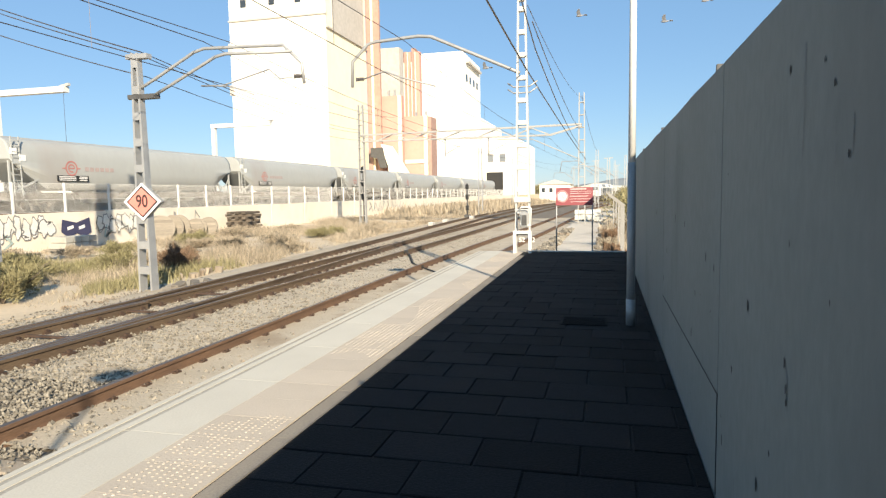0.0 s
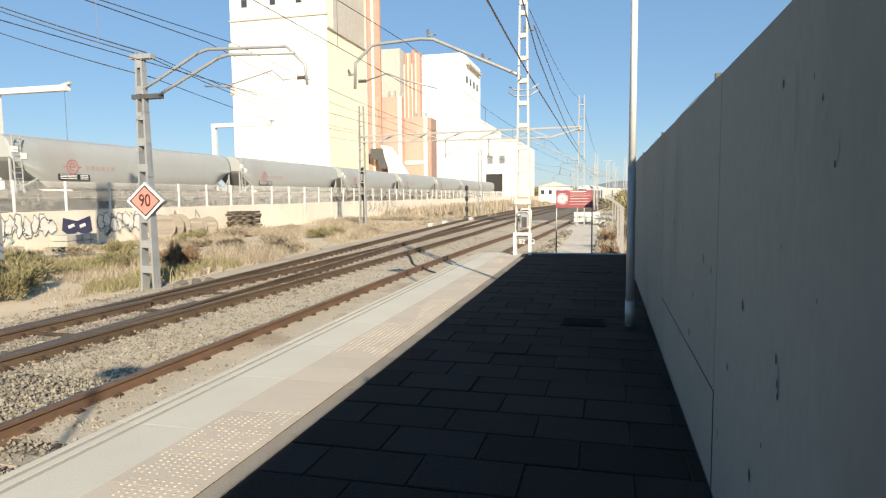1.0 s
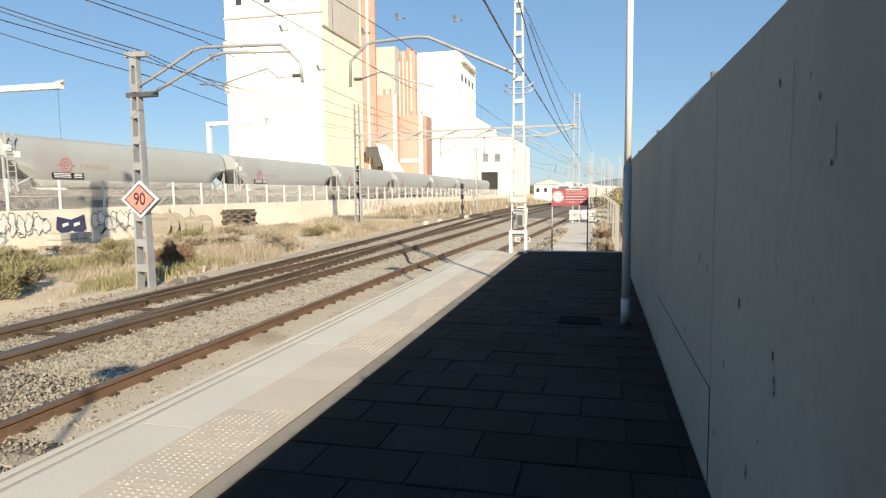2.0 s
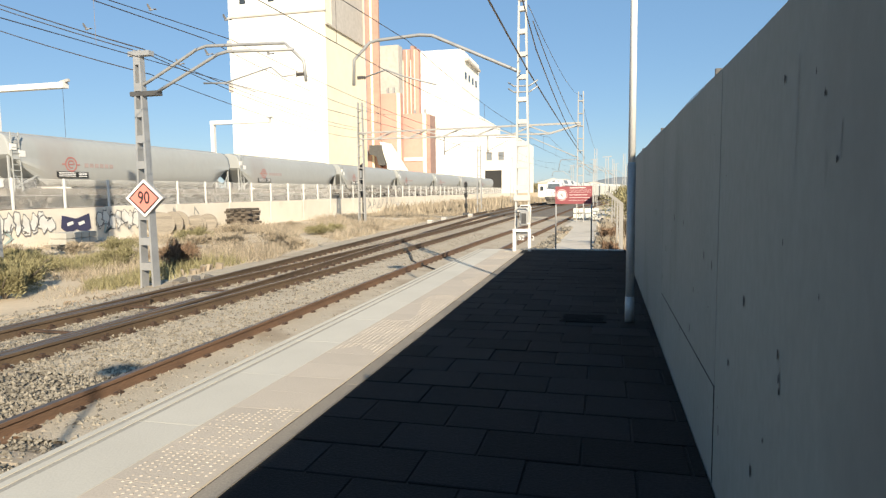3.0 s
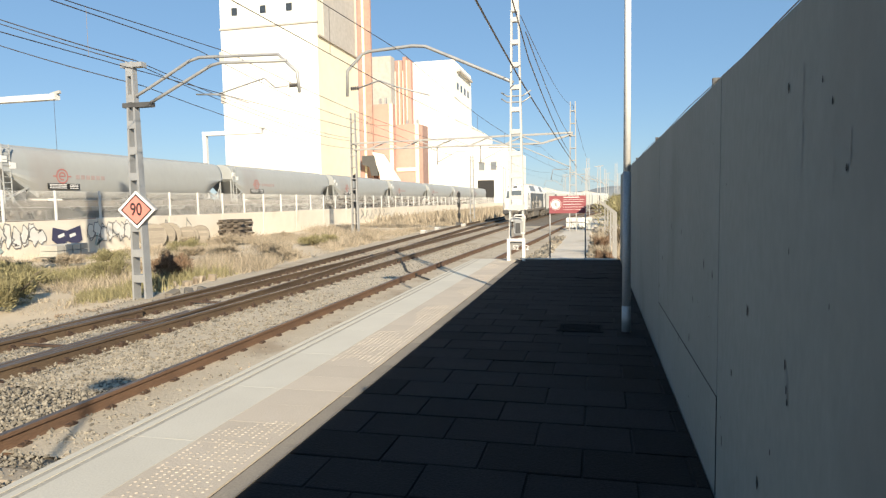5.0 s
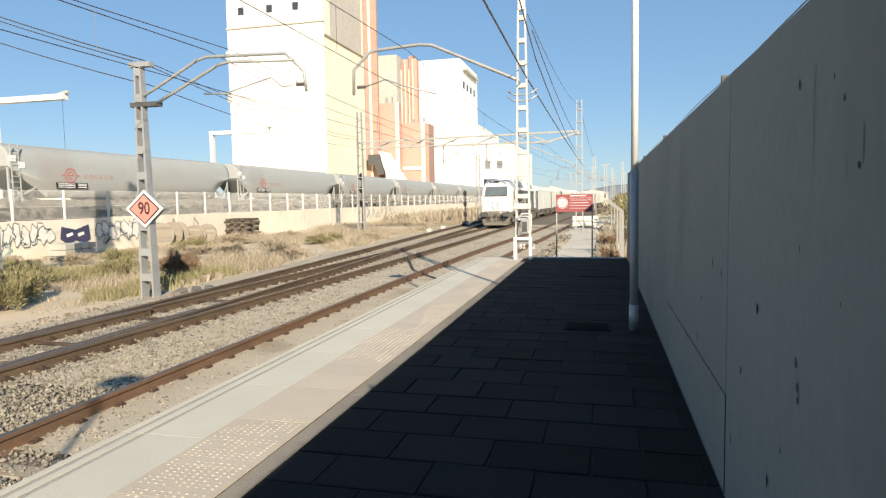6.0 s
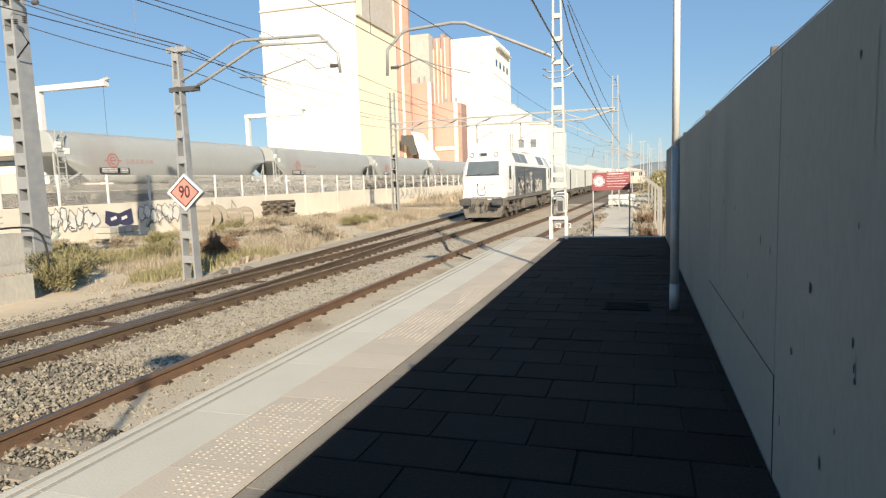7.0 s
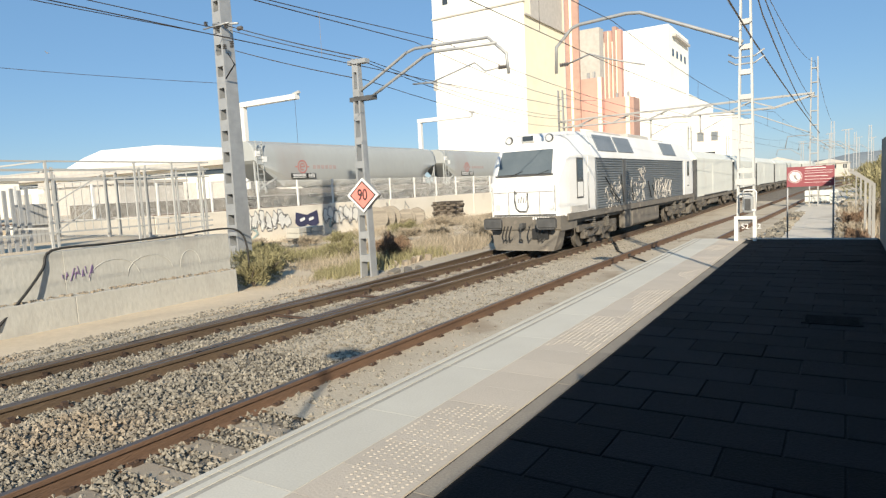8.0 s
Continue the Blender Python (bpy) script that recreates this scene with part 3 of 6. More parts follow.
    for y in (27.6, 28.35):
        add_bar(bm, (FENCE_X + 0.142, y - 0.2, 0.05), (FENCE_X + 0.142, y + 0.2, 0.15), 0.17, 0.006, up=(1, 0, 0))
    part("graffiti_fill", bm, "white", w, "spray paint")
    f = thing("yard_fence", "pale mesh fence with concrete posts on the yard wall", "fence")
    bm = bmesh.new()
    add_box(bm, -0.052, 0.052, -0.052, 0.052, 0.0, 1.55, bevel=0.012)
    post = mesh_of("post", bm, "palemetal")
    y, i = 12.25, 0
    while y < 200:
        share("post", post, f, pose(FENCE_X, y, 0.91))
        bm = bmesh.new()
        n = 60 if y < 60 else 24
        for k in range(1, n):
            add_bar(bm, (FENCE_X, y + 3.05 * k / n, 0.97), (FENCE_X, y + 3.05 * k / n, 2.42), 0.0065)
        for z in (0.97, 1.6, 2.42):
            add_bar(bm, (FENCE_X, y, z), (FENCE_X, y + 3.05, z), 0.015)
        part("mesh_panel", bm, "palemetal", f)
        y += 3.05
        i += 1


def make_block():
    """Low stepped concrete wall with a steel cage on it."""
    w = tagged(new("wall_low"), "weathered concrete retaining wall with a ledge and faded tags", "wall", kind="structure")
    rng = random.Random(21)
    for a, b in ((-90, -2), (-2, 2.5), (2.5, 7.2), (7.2, 11.55)):
        box_part("wall_section", "oldwall", w, -14.66, -14.3 + rng.uniform(-0.01, 0.01), a, b - 0.004, LAND_Z - 0.3, 0.62, bevel=0.004)
        box_part("ledge", "oldwall", w, -14.3, -13.95, a + 0.002, b - (0.002 if b < 11 else 0.1), LAND_Z - 0.3, -0.34 + rng.uniform(-0.006, 0.006), bevel=0.01)
    box_part("apron", "ground", w, -13.95, -11.9, -60, 11.6, LAND_Z - 0.2, LAND_Z + 0.03)
    box_part("end_wall", "oldwall", w, FENCE_X + 0.12, -14.67, 11.4, 11.54, LAND_Z - 0.3, 0.6)
    bm = bmesh.new()
    for k in range(14):
        y0, z0 = 7.15 + k * 0.05, 0.05
        add_bar(bm, (-14.285, y0, z0 + rng.uniform(-0.1, 0.05)), (-14.285, y0 + rng.uniform(-0.05, 0.1), z0 + rng.uniform(0.08, 0.22)), 0.02, 0.004)
    part("tag_marks", bm, "paint_purple", w, "purple tag")
    bm = bmesh.new()
    for y, s in ((8.3, 0.6), (9.2, 0.6), (10.3, 0.3)):
        pts = [(-14.285, y + s * math.cos(a), -0.1 + 0.42 * math.sin(a)) for a in np.linspace(math.pi, 0.1, 9)]
        add_tube(bm, [(x, yy, z) for x, yy, z in pts], 0.007, 4)
    part("tag_marks", bm, "faded_spray", w, "faded pale outlines")
    # debris on the ledge
    bm = bmesh.new()
    for k in range(260):
        y = rng.uniform(3, 11.4)
        add_box(bm, 0, rng.uniform(0.02, 0.06), 0, rng.uniform(0.02, 0.08), -0.01, rng.uniform(0.01, 0.045), pose(rng.uniform(-14.28, -14.02), y, -0.34, 0, 0, rng.uniform(0, 90)))
    tagged(part("rubble", bm, "sleeper"), "loose rubble lying on the wall ledge", "rubble", kind="stuff")
    # cage of steel posts and rails
    g = thing("steel_cage", "pale galvanised steel fence cage with open frames", "fence")
    def upright(x, y, top):
        box_part("post", "cage", g, x - 0.024, x + 0.024, y - 0.024, y + 0.024, 0.55, top)
    for x, y in ((-14.95, 7.35), (-14.95, 9.42), (-14.95, 10.46), (-14.95, 11.3), (-14.95, 3.2)):
        upright(x, y, 2.6)
        upright(x - 0.02, y + 0.13, 2.45)
    for x, y in ((-19.5, 11.3), (-19.5, 9.6), (-19.5, 12.0 - 0.35), (-17.4, 11.3), (-22.5, 11.3), (-22.5, 9.2), (-19.5, 5.5)):
        upright(x, y, 2.65)
        upright(x + 0.1, y - 0.1, 2.5)
    for x, zs, y0 in ((-14.95, (2.58, 2.4, 2.2, 1.0), -8), (-19.5, (2.62, 2.35, 1.1), 2)):
        for z in zs:
            bm = bmesh.new()
            add_bar(bm, (x, y0, z), (x, 11.6, z), 0.036)
            part("rail", bm, "cage", g)
    for y in (11.5, 7.35):
        for z in (2.58, 2.35, 1.1):
            bm = bmesh.new()
            add_bar(bm, (-23.5, y, z), (-14.95, y, z), 0.036)
            part("rail", bm, "cage", g)
    for a, b in (((-19.5, 9.6, 1.6), (-19.5, 11.2, 2.5)), ((-19.5, 9.8, 0.9), (-19.5, 11.0, 1.6)), ((-14.95, 10.5, 0.8), (-14.95, 11.6, 0.86))):
        bm = bmesh.new()
        add_bar(bm, a, b, 0.035)
        part("brace", bm, "cage", g)
    for k in range(16):
        x = -15.3 - k * 0.5
        box_part("picket", "cage", g, x - 0.012, x + 0.012, 11.49, 11.51, YARD_Z, 2.35)
    p = thing("paling_fence", "close pale steel palings beside a dark gate", "fence")
    for k in range(18):
        box_part("paling", "galv", p, -16.6, -16.54, 4.9 + k * 0.16, 4.97 + k * 0.16, 0.55, 2.0 + 0.05 * (k % 2))
    for k in range(8):
        box_part("paling", "truss", p, -19.6, -19.56, 8.62 + k * 0.115, 8.72 + k * 0.115, 0.55, 1.68)
    c = thing("hose", "thick black cable arching over the low wall", "cable")
    bm = bmesh.new()
    pts = [(-13.9, 5.6, -0.75), (-14.1, 6.3, -0.15), (-14.25, 6.75, 0.3), (-14.32, 7.0, 0.66), (-14.35, 8.2, 0.68), (-14.4, 9.8, 0.7), (-14.4, 11.4, 0.76), (-14.35, 11.95, 0.66), (-14.3, 12.15, 0.3), (-14.3, 12.2, -0.4)]
    fine = []
    for i in range(len(pts) - 1):
        for k in range(4):
            fine.append(tuple(glide([(j, q[d]) for j, q in enumerate(pts)], i + k / 4) for d in range(3)))
    add_tube(bm, fine + [pts[-1]], 0.028, 6)
    part("cable_run", bm, "cable", c, smooth=True)


# ---------------------------------------------------------------- masts
def lattice(parent, x, y, z0, z1, w0, w1, d0, d1, step, material="galv", leg=0.05, plate=0.06):
    """Two tapering channel legs joined by battens, facing along y."""
    for s in (-1, 1):
        bm = bmesh.new()
        a = [(s * w0 / 2 - leg / 2, -d0 / 2), (s * w0 / 2 + leg / 2, -d0 / 2), (s * w0 / 2 + leg / 2, d0 / 2), (s * w0 / 2 - leg / 2, d0 / 2)]
        b = [(s * w1 / 2 - leg / 2, -d1 / 2), (s * w1 / 2 + leg / 2, -d1 / 2), (s * w1 / 2 + leg / 2, d1 / 2), (s * w1 / 2 - leg / 2, d1 / 2)]
        add_loft(bm, [[(x + p, y + q, z0) for p, q in a], [(x + p, y + q, z1) for p, q in b]])
        part("mast_leg", bm, material, parent)
    z = z0 + step
    while z < z1 + 0.01:
        u = (z - z0) / (z1 - z0)
        w, d = w0 + (w1 - w0) * u, d0 + (d1 - d0) * u
        box_part("batten", material, parent, x - w / 2, x + w / 2, y - d / 2 - 0.008, y + d / 2 + 0.008, z - plate, z, bevel=0.0)
        z += step


def insulator(parent, p, axis="x", n=4, r=0.06):
    bm = bmesh.new()
    for k in range(n):
        q = Vector(p) + Vector((k * 0.06, 0, 0)) if axis == "x" else Vector(p) - Vector((0, 0, k * 0.06))
        e = Vector((0.03, 0, 0)) if axis == "x" else Vector((0, 0, -0.03))
        add_tube(bm, [q, q + e], [r, r * 0.6], 8)
    part("insulator", bm, "porcelain", parent)


def tube_part(name, material, parent, pts, r, label="", seg=8):
    bm = bmesh.new()
    add_tube(bm, pts, r, seg)
    return part(name, bm, material, parent, label, smooth=True)


def make_masts():
    # mast at the platform end
    m = thing("catenary_mast", "pale lattice steel catenary mast at the platform end", "mast")
    lattice(m, -2.04, 16.4, 0.0, 6.35, 0.37, 0.17, 0.2, 0.12, 0.56, "bleached", 0.042, 0.11)
    for x in (-2.235, -1.845):
        box_part("base_post", "white", m, x - 0.04, x + 0.04, 16.2, 16.28, 0.0, 0.56, bevel=0.006)
    box_part("number_board", "white", m, -2.275, -1.805, 16.19, 16.27, 0.5, 0.575, bevel=0.006)
    box_part("cap_plate", "bleached", m, -2.13, -1.95, 16.32, 16.48, 6.3, 6.6)
    tube_part("box_guard", "white", m, [(-1.8, 16.1, 0.72), (-1.8, 16.1, 1.14), (-1.84, 16.1, 1.18), (-2.04, 16.1, 1.18), (-2.08, 16.1, 1.14), (-2.08, 16.1, 0.76), (-2.04, 16.1, 0.72), (-1.8, 16.1, 0.72)], 0.018)
    box_part("wide_plate", "bleached", m, -2.25, -1.83, 16.26, 16.29, 1.3, 1.44)
    box_part("switch_box", "galv", m, -2.08, -1.86, 16.08, 16.2, 0.66, 1.05, bevel=0.03)
    box_part("switch_door", "darkmetal", m, -2.03, -1.91, 16.06, 16.078, 0.72, 0.98)
    for i, (s, x) in enumerate((("S2", -2.12), ("2", -1.79))):
        cu = bpy.data.curves.new("number", "FONT")
        cu.body, cu.size, cu.extrude = s, 0.17, 0.003
        ob = new("number", cu)
        ob.matrix_basis = pose(x, 16.17, 0.29, 90)
        cu.materials.append(M["white"])
        ob.parent = m
    tube_part("arm_tube", "galv", m, [(-2.1, 16.4, 4.55), (-2.3, 16.4, 4.65), (-4.4, 16.4, 5.62), (-4.75, 16.4, 5.66), (-5.95, 16.4, 5.6), (-6.15, 16.4, 5.55), (-6.6, 16.4, 5.12), (-6.62, 16.4, 4.45)], 0.045)
    for dz in (4.4, 4.55):
        tube_part("cross_arm", "galv", m, [(-2.4, 16.35, dz - 0.25), (-2.25, 16.35, dz - 0.35), (-1.85, 16.35, dz - 0.35), (-1.65, 16.35, dz - 0.22)], 0.02)
    insulator(m, (-6.5, 16.4, 4.65))
    tube_part("registration_arm", "galv", m, [(-6.3, 16.4, 4.65), (-5.7, 16.4, 4.82), (-5.2, 16.4, 4.62), (-4.3, 16.4, 4.35)], 0.022)
    # mast with the speed board
    m = thing("catenary_mast", "weathered lattice catenary mast with twin arms beside the tracks", "mast")
    lattice(m, -11.95, 14.6, -0.95, 5.35, 0.37, 0.15, 0.28, 0.17, 0.68, "galv", 0.055, 0.2)
    box_part("foot", "oldwall", m, -12.2, -11.7, 14.4, 14.8, -1.1, -0.95, bevel=0.03)
    for q in (0.0, 0.3):
        tube_part("arm_tube", "galv", m, [(-12.1 + q * 2, 14.6 - q * 0.1, 4.34 - q * 0.45), (-11.4 + q * 2, 14.6 - q * 0.1, 4.66 - q * 0.45), (-10.2 + q * 2.1, 14.6 - q * 0.1, 5.26 - q * 0.55), (-9.9 + q * 2.1, 14.6 - q * 0.1, 5.33 - q * 0.6)] + ([(-7.7, 14.6, 5.26), (-7.2, 14.6, 4.8), (-7.15, 14.6, 4.3)] if q == 0 else [(-7.45, 14.57, 5.08)]), 0.042)
    box_part("arm_clamp", "darkmetal", m, -12.2, -11.35, 14.5, 14.7, 4.16, 4.28)
    box_part("head_bracket", "galv", m, -12.2, -11.55, 14.5, 14.7, 5.2, 5.32)
    insulator(m, (-7.4, 14.6, 4.48))
    tube_part("registration_arm", "galv", m, [(-7.45, 14.6, 4.48), (-7.8, 14.6, 4.45), (-8.1, 14.6, 4.7), (-9.4, 14.6, 4.38), (-10.0, 14.6, 4.4)], 0.022)
    tube_part("steady_arm", "galv", m, [(-10.0, 14.55, 4.4), (-9.2, 14.55, 4.34), (-8.5, 14.55, 4.1)], 0.018)
    # tall mast on the waste ground behind the low wall
    m = thing("catenary_mast", "tall grey lattice catenary mast behind the low wall", "mast")
    x, y = -19.54, 16.32
    # unseen upper part made tall and wide to throw a shadow on the wagons
    lattice(m, x, y, -1.0, 13.8, 0.46, 0.3, 0.66, 0.42, 0.78, "galv", 0.09, 0.4)
    box_part("foot", "oldwall", m, x - 0.7, x + 0.7, y - 0.6, y + 0.6, -1.1, -0.9, bevel=0.04)
    tube_part("cross_arm", "galv", m, [(x - 0.2, y - 0.27, 7.94), (x + 1.13, y - 0.27, 7.75)], 0.04)
    insulator(m, (x + 1.13, y - 0.27, 7.56), r=0.08)
    insulator(m, (x + 0.73, y - 0.27, 7.18), "z", r=0.08)
    for dx, dz in ((0.4, 7.11), (0.56, 7.81), (-0.53, 8.07)):
        insulator(m, (x + dx, y - 0.32, dz), "z", 3, 0.08)
    tube_part("jumper", "cable", m, [(x + 0.53, y - 0.32, 6.8), (x + 0.86, y - 0.32, 6.35), (x + 0.33, y - 0.32, 5.92)], 0.026, seg=5)
    tube_part("cross_arm", "galv", m, [(x - 0.66, y - 0.32, 7.84), (x + 0.73, y - 0.32, 7.84)], 0.033)
    # far portal over all tracks
    m = thing("catenary_portal", "distant steel truss portal spanning the tracks", "mast")
    lattice(m, -1.7, 48, -0.95, 8.7, 0.5, 0.35, 0.4, 0.3, 0.9, "truss", 0.07)
    lattice(m, -18.9, 48, -0.95, 8.7, 0.5, 0.35, 0.4, 0.3, 0.9, "truss", 0.07)
    bm = bmesh.new()
    xs = np.linspace(-18.9, -4.0, 12)
    for y in (47.8, 48.2):
        add_bar(bm, (-18.9, y, 6.3), (-1.7, y, 6.45), 0.1)
        add_bar(bm, (-18.9, y, 5.8), (-4.0, y, 5.75), 0.1)
        add_bar(bm, (-4.0, y, 5.75), (-1.7, y, 6.35), 0.1)
        for i, (a, b) in enumerate(zip(xs, xs[1:])):
            add_bar(bm, (a, y, 5.8 if i % 2 else 6.3), (b, y, 6.32 if i % 2 else 5.78), 0.065)
    part("truss", bm, "truss", m)
    for x in (-12.0, -8.6):
        tube_part("drop_post", "truss", m, [(x, 48, 5.8), (x, 48, 4.4)], 0.06)
        tube_part("registration_arm", "truss", m, [(x, 48, 4.6), (x + 1.6, 48, 5.4), (x + 2.6, 48, 5.3)], 0.03)
    tube_part("registration_arm", "truss", m, [(-1.8, 48, 3.9), (-5.3, 48, 5.5), (-8.0, 48, 5.6)], 0.035)
    for i, (x, y, h) in enumerate(((-1.2, 95, 7.5), (3.5, 120, 8.0), (-14.5, 75, 7.0), (-15.5, 110, 7.5), (2.0, 150, 8.5), (9.5, 160, 8.5))):
        m = thing("catenary_mast", "distant lattice catenary mast", "mast", "distant catenary masts")
        lattice(m, x, y, -0.95, h, 0.5, 0.3, 0.3, 0.25, 1.1, "galv", 0.1)
        if i in (0, 4):
            tube_part("arm_tube", "galv", m, [(x, y, h * 0.55), (x - 2.5, y, h * 0.8), (x - 5, y, h * 0.8), (x - 5.3, y, h * 0.6)], 0.06)


def make_wires():
    def wire(parent, pts, r=0.008, name="wire"):
        bm = bmesh.new()
        add_tube(bm, pts, r, 4)
        part(name, bm, "wire", parent)

    def sagged(a, b, sag, n=10):
        a, b = Vector(a), Vector(b)
        return [a.lerp(b, i / n) - Vector((0, 0, sag * 4 * (i / n) * (1 - i / n))) for i in range(n + 1)]
    for label, spans in (("overhead contact and messenger wires above the second track", [((-9.3, -30, 4.35), (-9.2, 14.6, 4.35)), ((-9.2, 14.6, 4.35), (-8.3, 48, 4.4)), ((-8.3, 48, 4.4), (-6.6, 95, 4.5)), ((-6.6, 95, 4.5), (0.0, 150, 4.5))]),
                         ("overhead contact and messenger wires above the near track", [((-5.0, -30, 4.5), (-5.1, 16.4, 4.45)), ((-5.1, 16.4, 4.45), (-4.0, 48, 4.4)), ((-4.0, 48, 4.4), (-2.3, 95, 4.5)), ((-2.3, 95, 4.5), (4.0, 150, 4.5))])):
        t = thing("overhead_line", label, "overhead wire")
        for a, b in spans:
            wire(t, [a, b], 0.009, "contact_wire")
            up = Vector((0, 0, 1.1))
            msg = sagged(Vector(a) + up, Vector(b) + up, 0.55)
            wire(t, msg, 0.01, "messenger_wire")
            for k in range(1, 10, 2):
                wire(t, [msg[k], Vector(a).lerp(Vector(b), k / 10)], 0.005, "dropper")
    t = thing("feeder_cable", "black feeder cables hanging from mast to mast", "overhead wire")
    for a, b, s, r in (((-1.92, 16.3, 4.61), (-1.4, 48, 3.9), 0.1, 0.02), ((-1.92, 16.3, 4.61), (-2.1, -14, 6.5), 0.25, 0.02), ((-1.78, 16.4, 5.79), (-1.87, 48, 6.16), 0.35, 0.014),
                       ((-1.7, 16.4, 5.09), (-1.85, 48, 4.9), 0.3, 0.016), ((-1.7, 16.4, 5.09), (-1.4, -14, 9.5), 0.2, 0.014), ((-1.9, 16.4, 6.2), (-1.7, 48, 8.4), 0.5, 0.01),
                       ((-19.12, 16.17, 7.81), (-11.8, 14.6, 5.38), 0.04, 0.016), ((-18.97, 16.17, 7.62), (-11.7, 14.6, 5.25), 0.04, 0.014), ((-18.78, 16.17, 6.87), (-12.1, 15.2, 4.85), 0.05, 0.014),
                       ((-19.50, 16.32, 7.75), (-20.83, -37.95, 10.44), 0.66, 0.016), ((-19.21, 16.32, 7.43), (-19.50, -37.95, 8.83), 0.66, 0.014), ((-19.74, 16.32, 5.85), (-24.63, 2.57, 6.26), 0.15, 0.008),
                       ((-11.8, 14.6, 5.38), (-18.9, 48, 6.7), 0.35, 0.013), ((-11.7, 14.6, 5.25), (-18.9, 48, 6.5), 0.4, 0.013), ((-12.1, 15.2, 4.85), (-18.9, 48, 5.9), 0.35, 0.012),
                       ((-9.9, 14.6, 5.5), (-10.5, -30, 6.3), 0.4, 0.012), ((-9.9, 14.6, 5.5), (-16.0, 48, 7.6), 0.5, 0.011),
                       ((-1.7, 48, 8.5), (-1.2, 95, 7.3), 0.6, 0.016), ((-18.9, 48, 8.5), (-15.5, 110, 7.4), 0.8, 0.016)):
        wire(t, sagged(a, b, s), r, "cable_span")


# ---------------------------------------------------------------- platform furniture
def make_lamps():
    for label, y in (("slim grey steel platform lamp post in the wall's shade", 7.64), ("platform lamp post standing behind the viewpoint", -4.68)):
        l = thing("platform_lamp", label, "street lamp", "platform lamp posts", pose(0.3, y, 0))
        tube_part("post", "palemetal", l, [(0, 0, 1.84), (0, 0, 5.0)], [0.041, 0.034], seg=14)
        # darker steel up to 1.86 m paints the wall's shade onto the post
        tube_part("lower_post", "galv", l, [(0, 0, 0), (0, 0, 1.86)], [0.048, 0.046], seg=14)
        tube_part("base_sleeve", "galv", l, [(0, 0, 0), (0, 0, 0.3)], 0.053, seg=14)
        tube_part("lamp_head", "darkmetal", l, [(0, 0, 4.98), (0, 0, 5.08), (0, 0, 5.16)], [0.1, 0.32, 0.2], seg=16)


def make_signs():
    s = thing("warning_sign", "red no-pedestrians warning board on two thin posts", "sign", m=pose(-0.76, 16.66, 0))
    for x in (-0.45, 0.45):
        tube_part("post", "galv", s, [(x, 0.03, 0.0), (x, 0.03, 1.64)], 0.018)
    box_part("board", "red", s, -0.465, 0.465, -0.012, 0.008, 1.2, 1.65)
    bm = bmesh.new()
    bmesh.ops.create_circle(bm, cap_ends=True, segments=28, radius=0.145, matrix=pose(-0.3, -0.016, 1.43, 90))
    part("roundel", bm, "white", s)
    bm = bmesh.new()
    for a in range(28):
        u, v = a * math.tau / 28, (a + 1) * math.tau / 28
        bm.faces.new([bm.verts.new((-0.3 + r * math.cos(w), -0.02, 1.43 + r * math.sin(w))) for r, w in ((0.135, u), (0.115, u), (0.115, v), (0.135, v))])
    add_bar(bm, (-0.385, -0.021, 1.515), (-0.215, -0.021, 1.345), 0.016, 0.003)
    part("ring", bm, "red", s)
    bm = bmesh.new()
    for a, b, w in (((-0.3, 1.41), (-0.29, 1.48), 0.04), ((-0.3, 1.42), (-0.345, 1.35), 0.022), ((-0.3, 1.42), (-0.255, 1.35), 0.022), ((-0.29, 1.47), (-0.34, 1.42), 0.016), ((-0.29, 1.47), (-0.24, 1.43), 0.016), ((-0.285, 1.495), (-0.283, 1.525), 0.03)):
        add_bar(bm, (a[0], -0.0205, a[1]), (b[0], -0.0205, b[1]), w, 0.003)
    part("symbol", bm, "black", s)
    bm = bmesh.new()
    for z, x0, x1, h in ((1.61, -0.1, 0.3, 0.02), (1.55, -0.11, 0.43, 0.006), (1.5, -0.11, 0.43, 0.008), (1.43, -0.11, 0.35, 0.012), (1.36, -0.11, 0.42, 0.008), (1.29, -0.11, 0.4, 0.007)):
        add_box(bm, x0, x1, -0.017, -0.013, z - h / 2, z + h / 2)
    part("text_bars", bm, "white", s)
    s = thing("speed_sign", "salmon diamond speed board with black numerals and white border", "sign", m=pose(-11.84, 14.4, 1.47, 0, 0, 12))
    for name, material, r, y in (("backing", "galv", 0.51, 0.06), ("border", "white", 0.5, 0.0), ("dark_line", "black", 0.42, -0.008), ("field", "orange", 0.37, -0.014)):
        bm = bmesh.new()
        a = [(0, r), (r, 0), (0, -r), (-r, 0)]
        add_loft(bm, [[(p, y, q) for p, q in a], [(p, y - 0.012 if name != "backing" else y + 0.1, q) for p, q in a]])
        part(name, bm, material, s)
    cu = bpy.data.curves.new("numerals", "FONT")
    cu.body, cu.size, cu.extrude, cu.align_x, cu.align_y, cu.offset = "90", 0.4, 0.003, "CENTER", "CENTER", 0.006
    cu.materials.append(M["black"])
    ob = new("numerals", cu)
    ob.matrix_basis = pose(0, -0.032, 0, 90) @ Matrix.Diagonal((0.8, 1.15, 1, 1))
    ob.parent = s


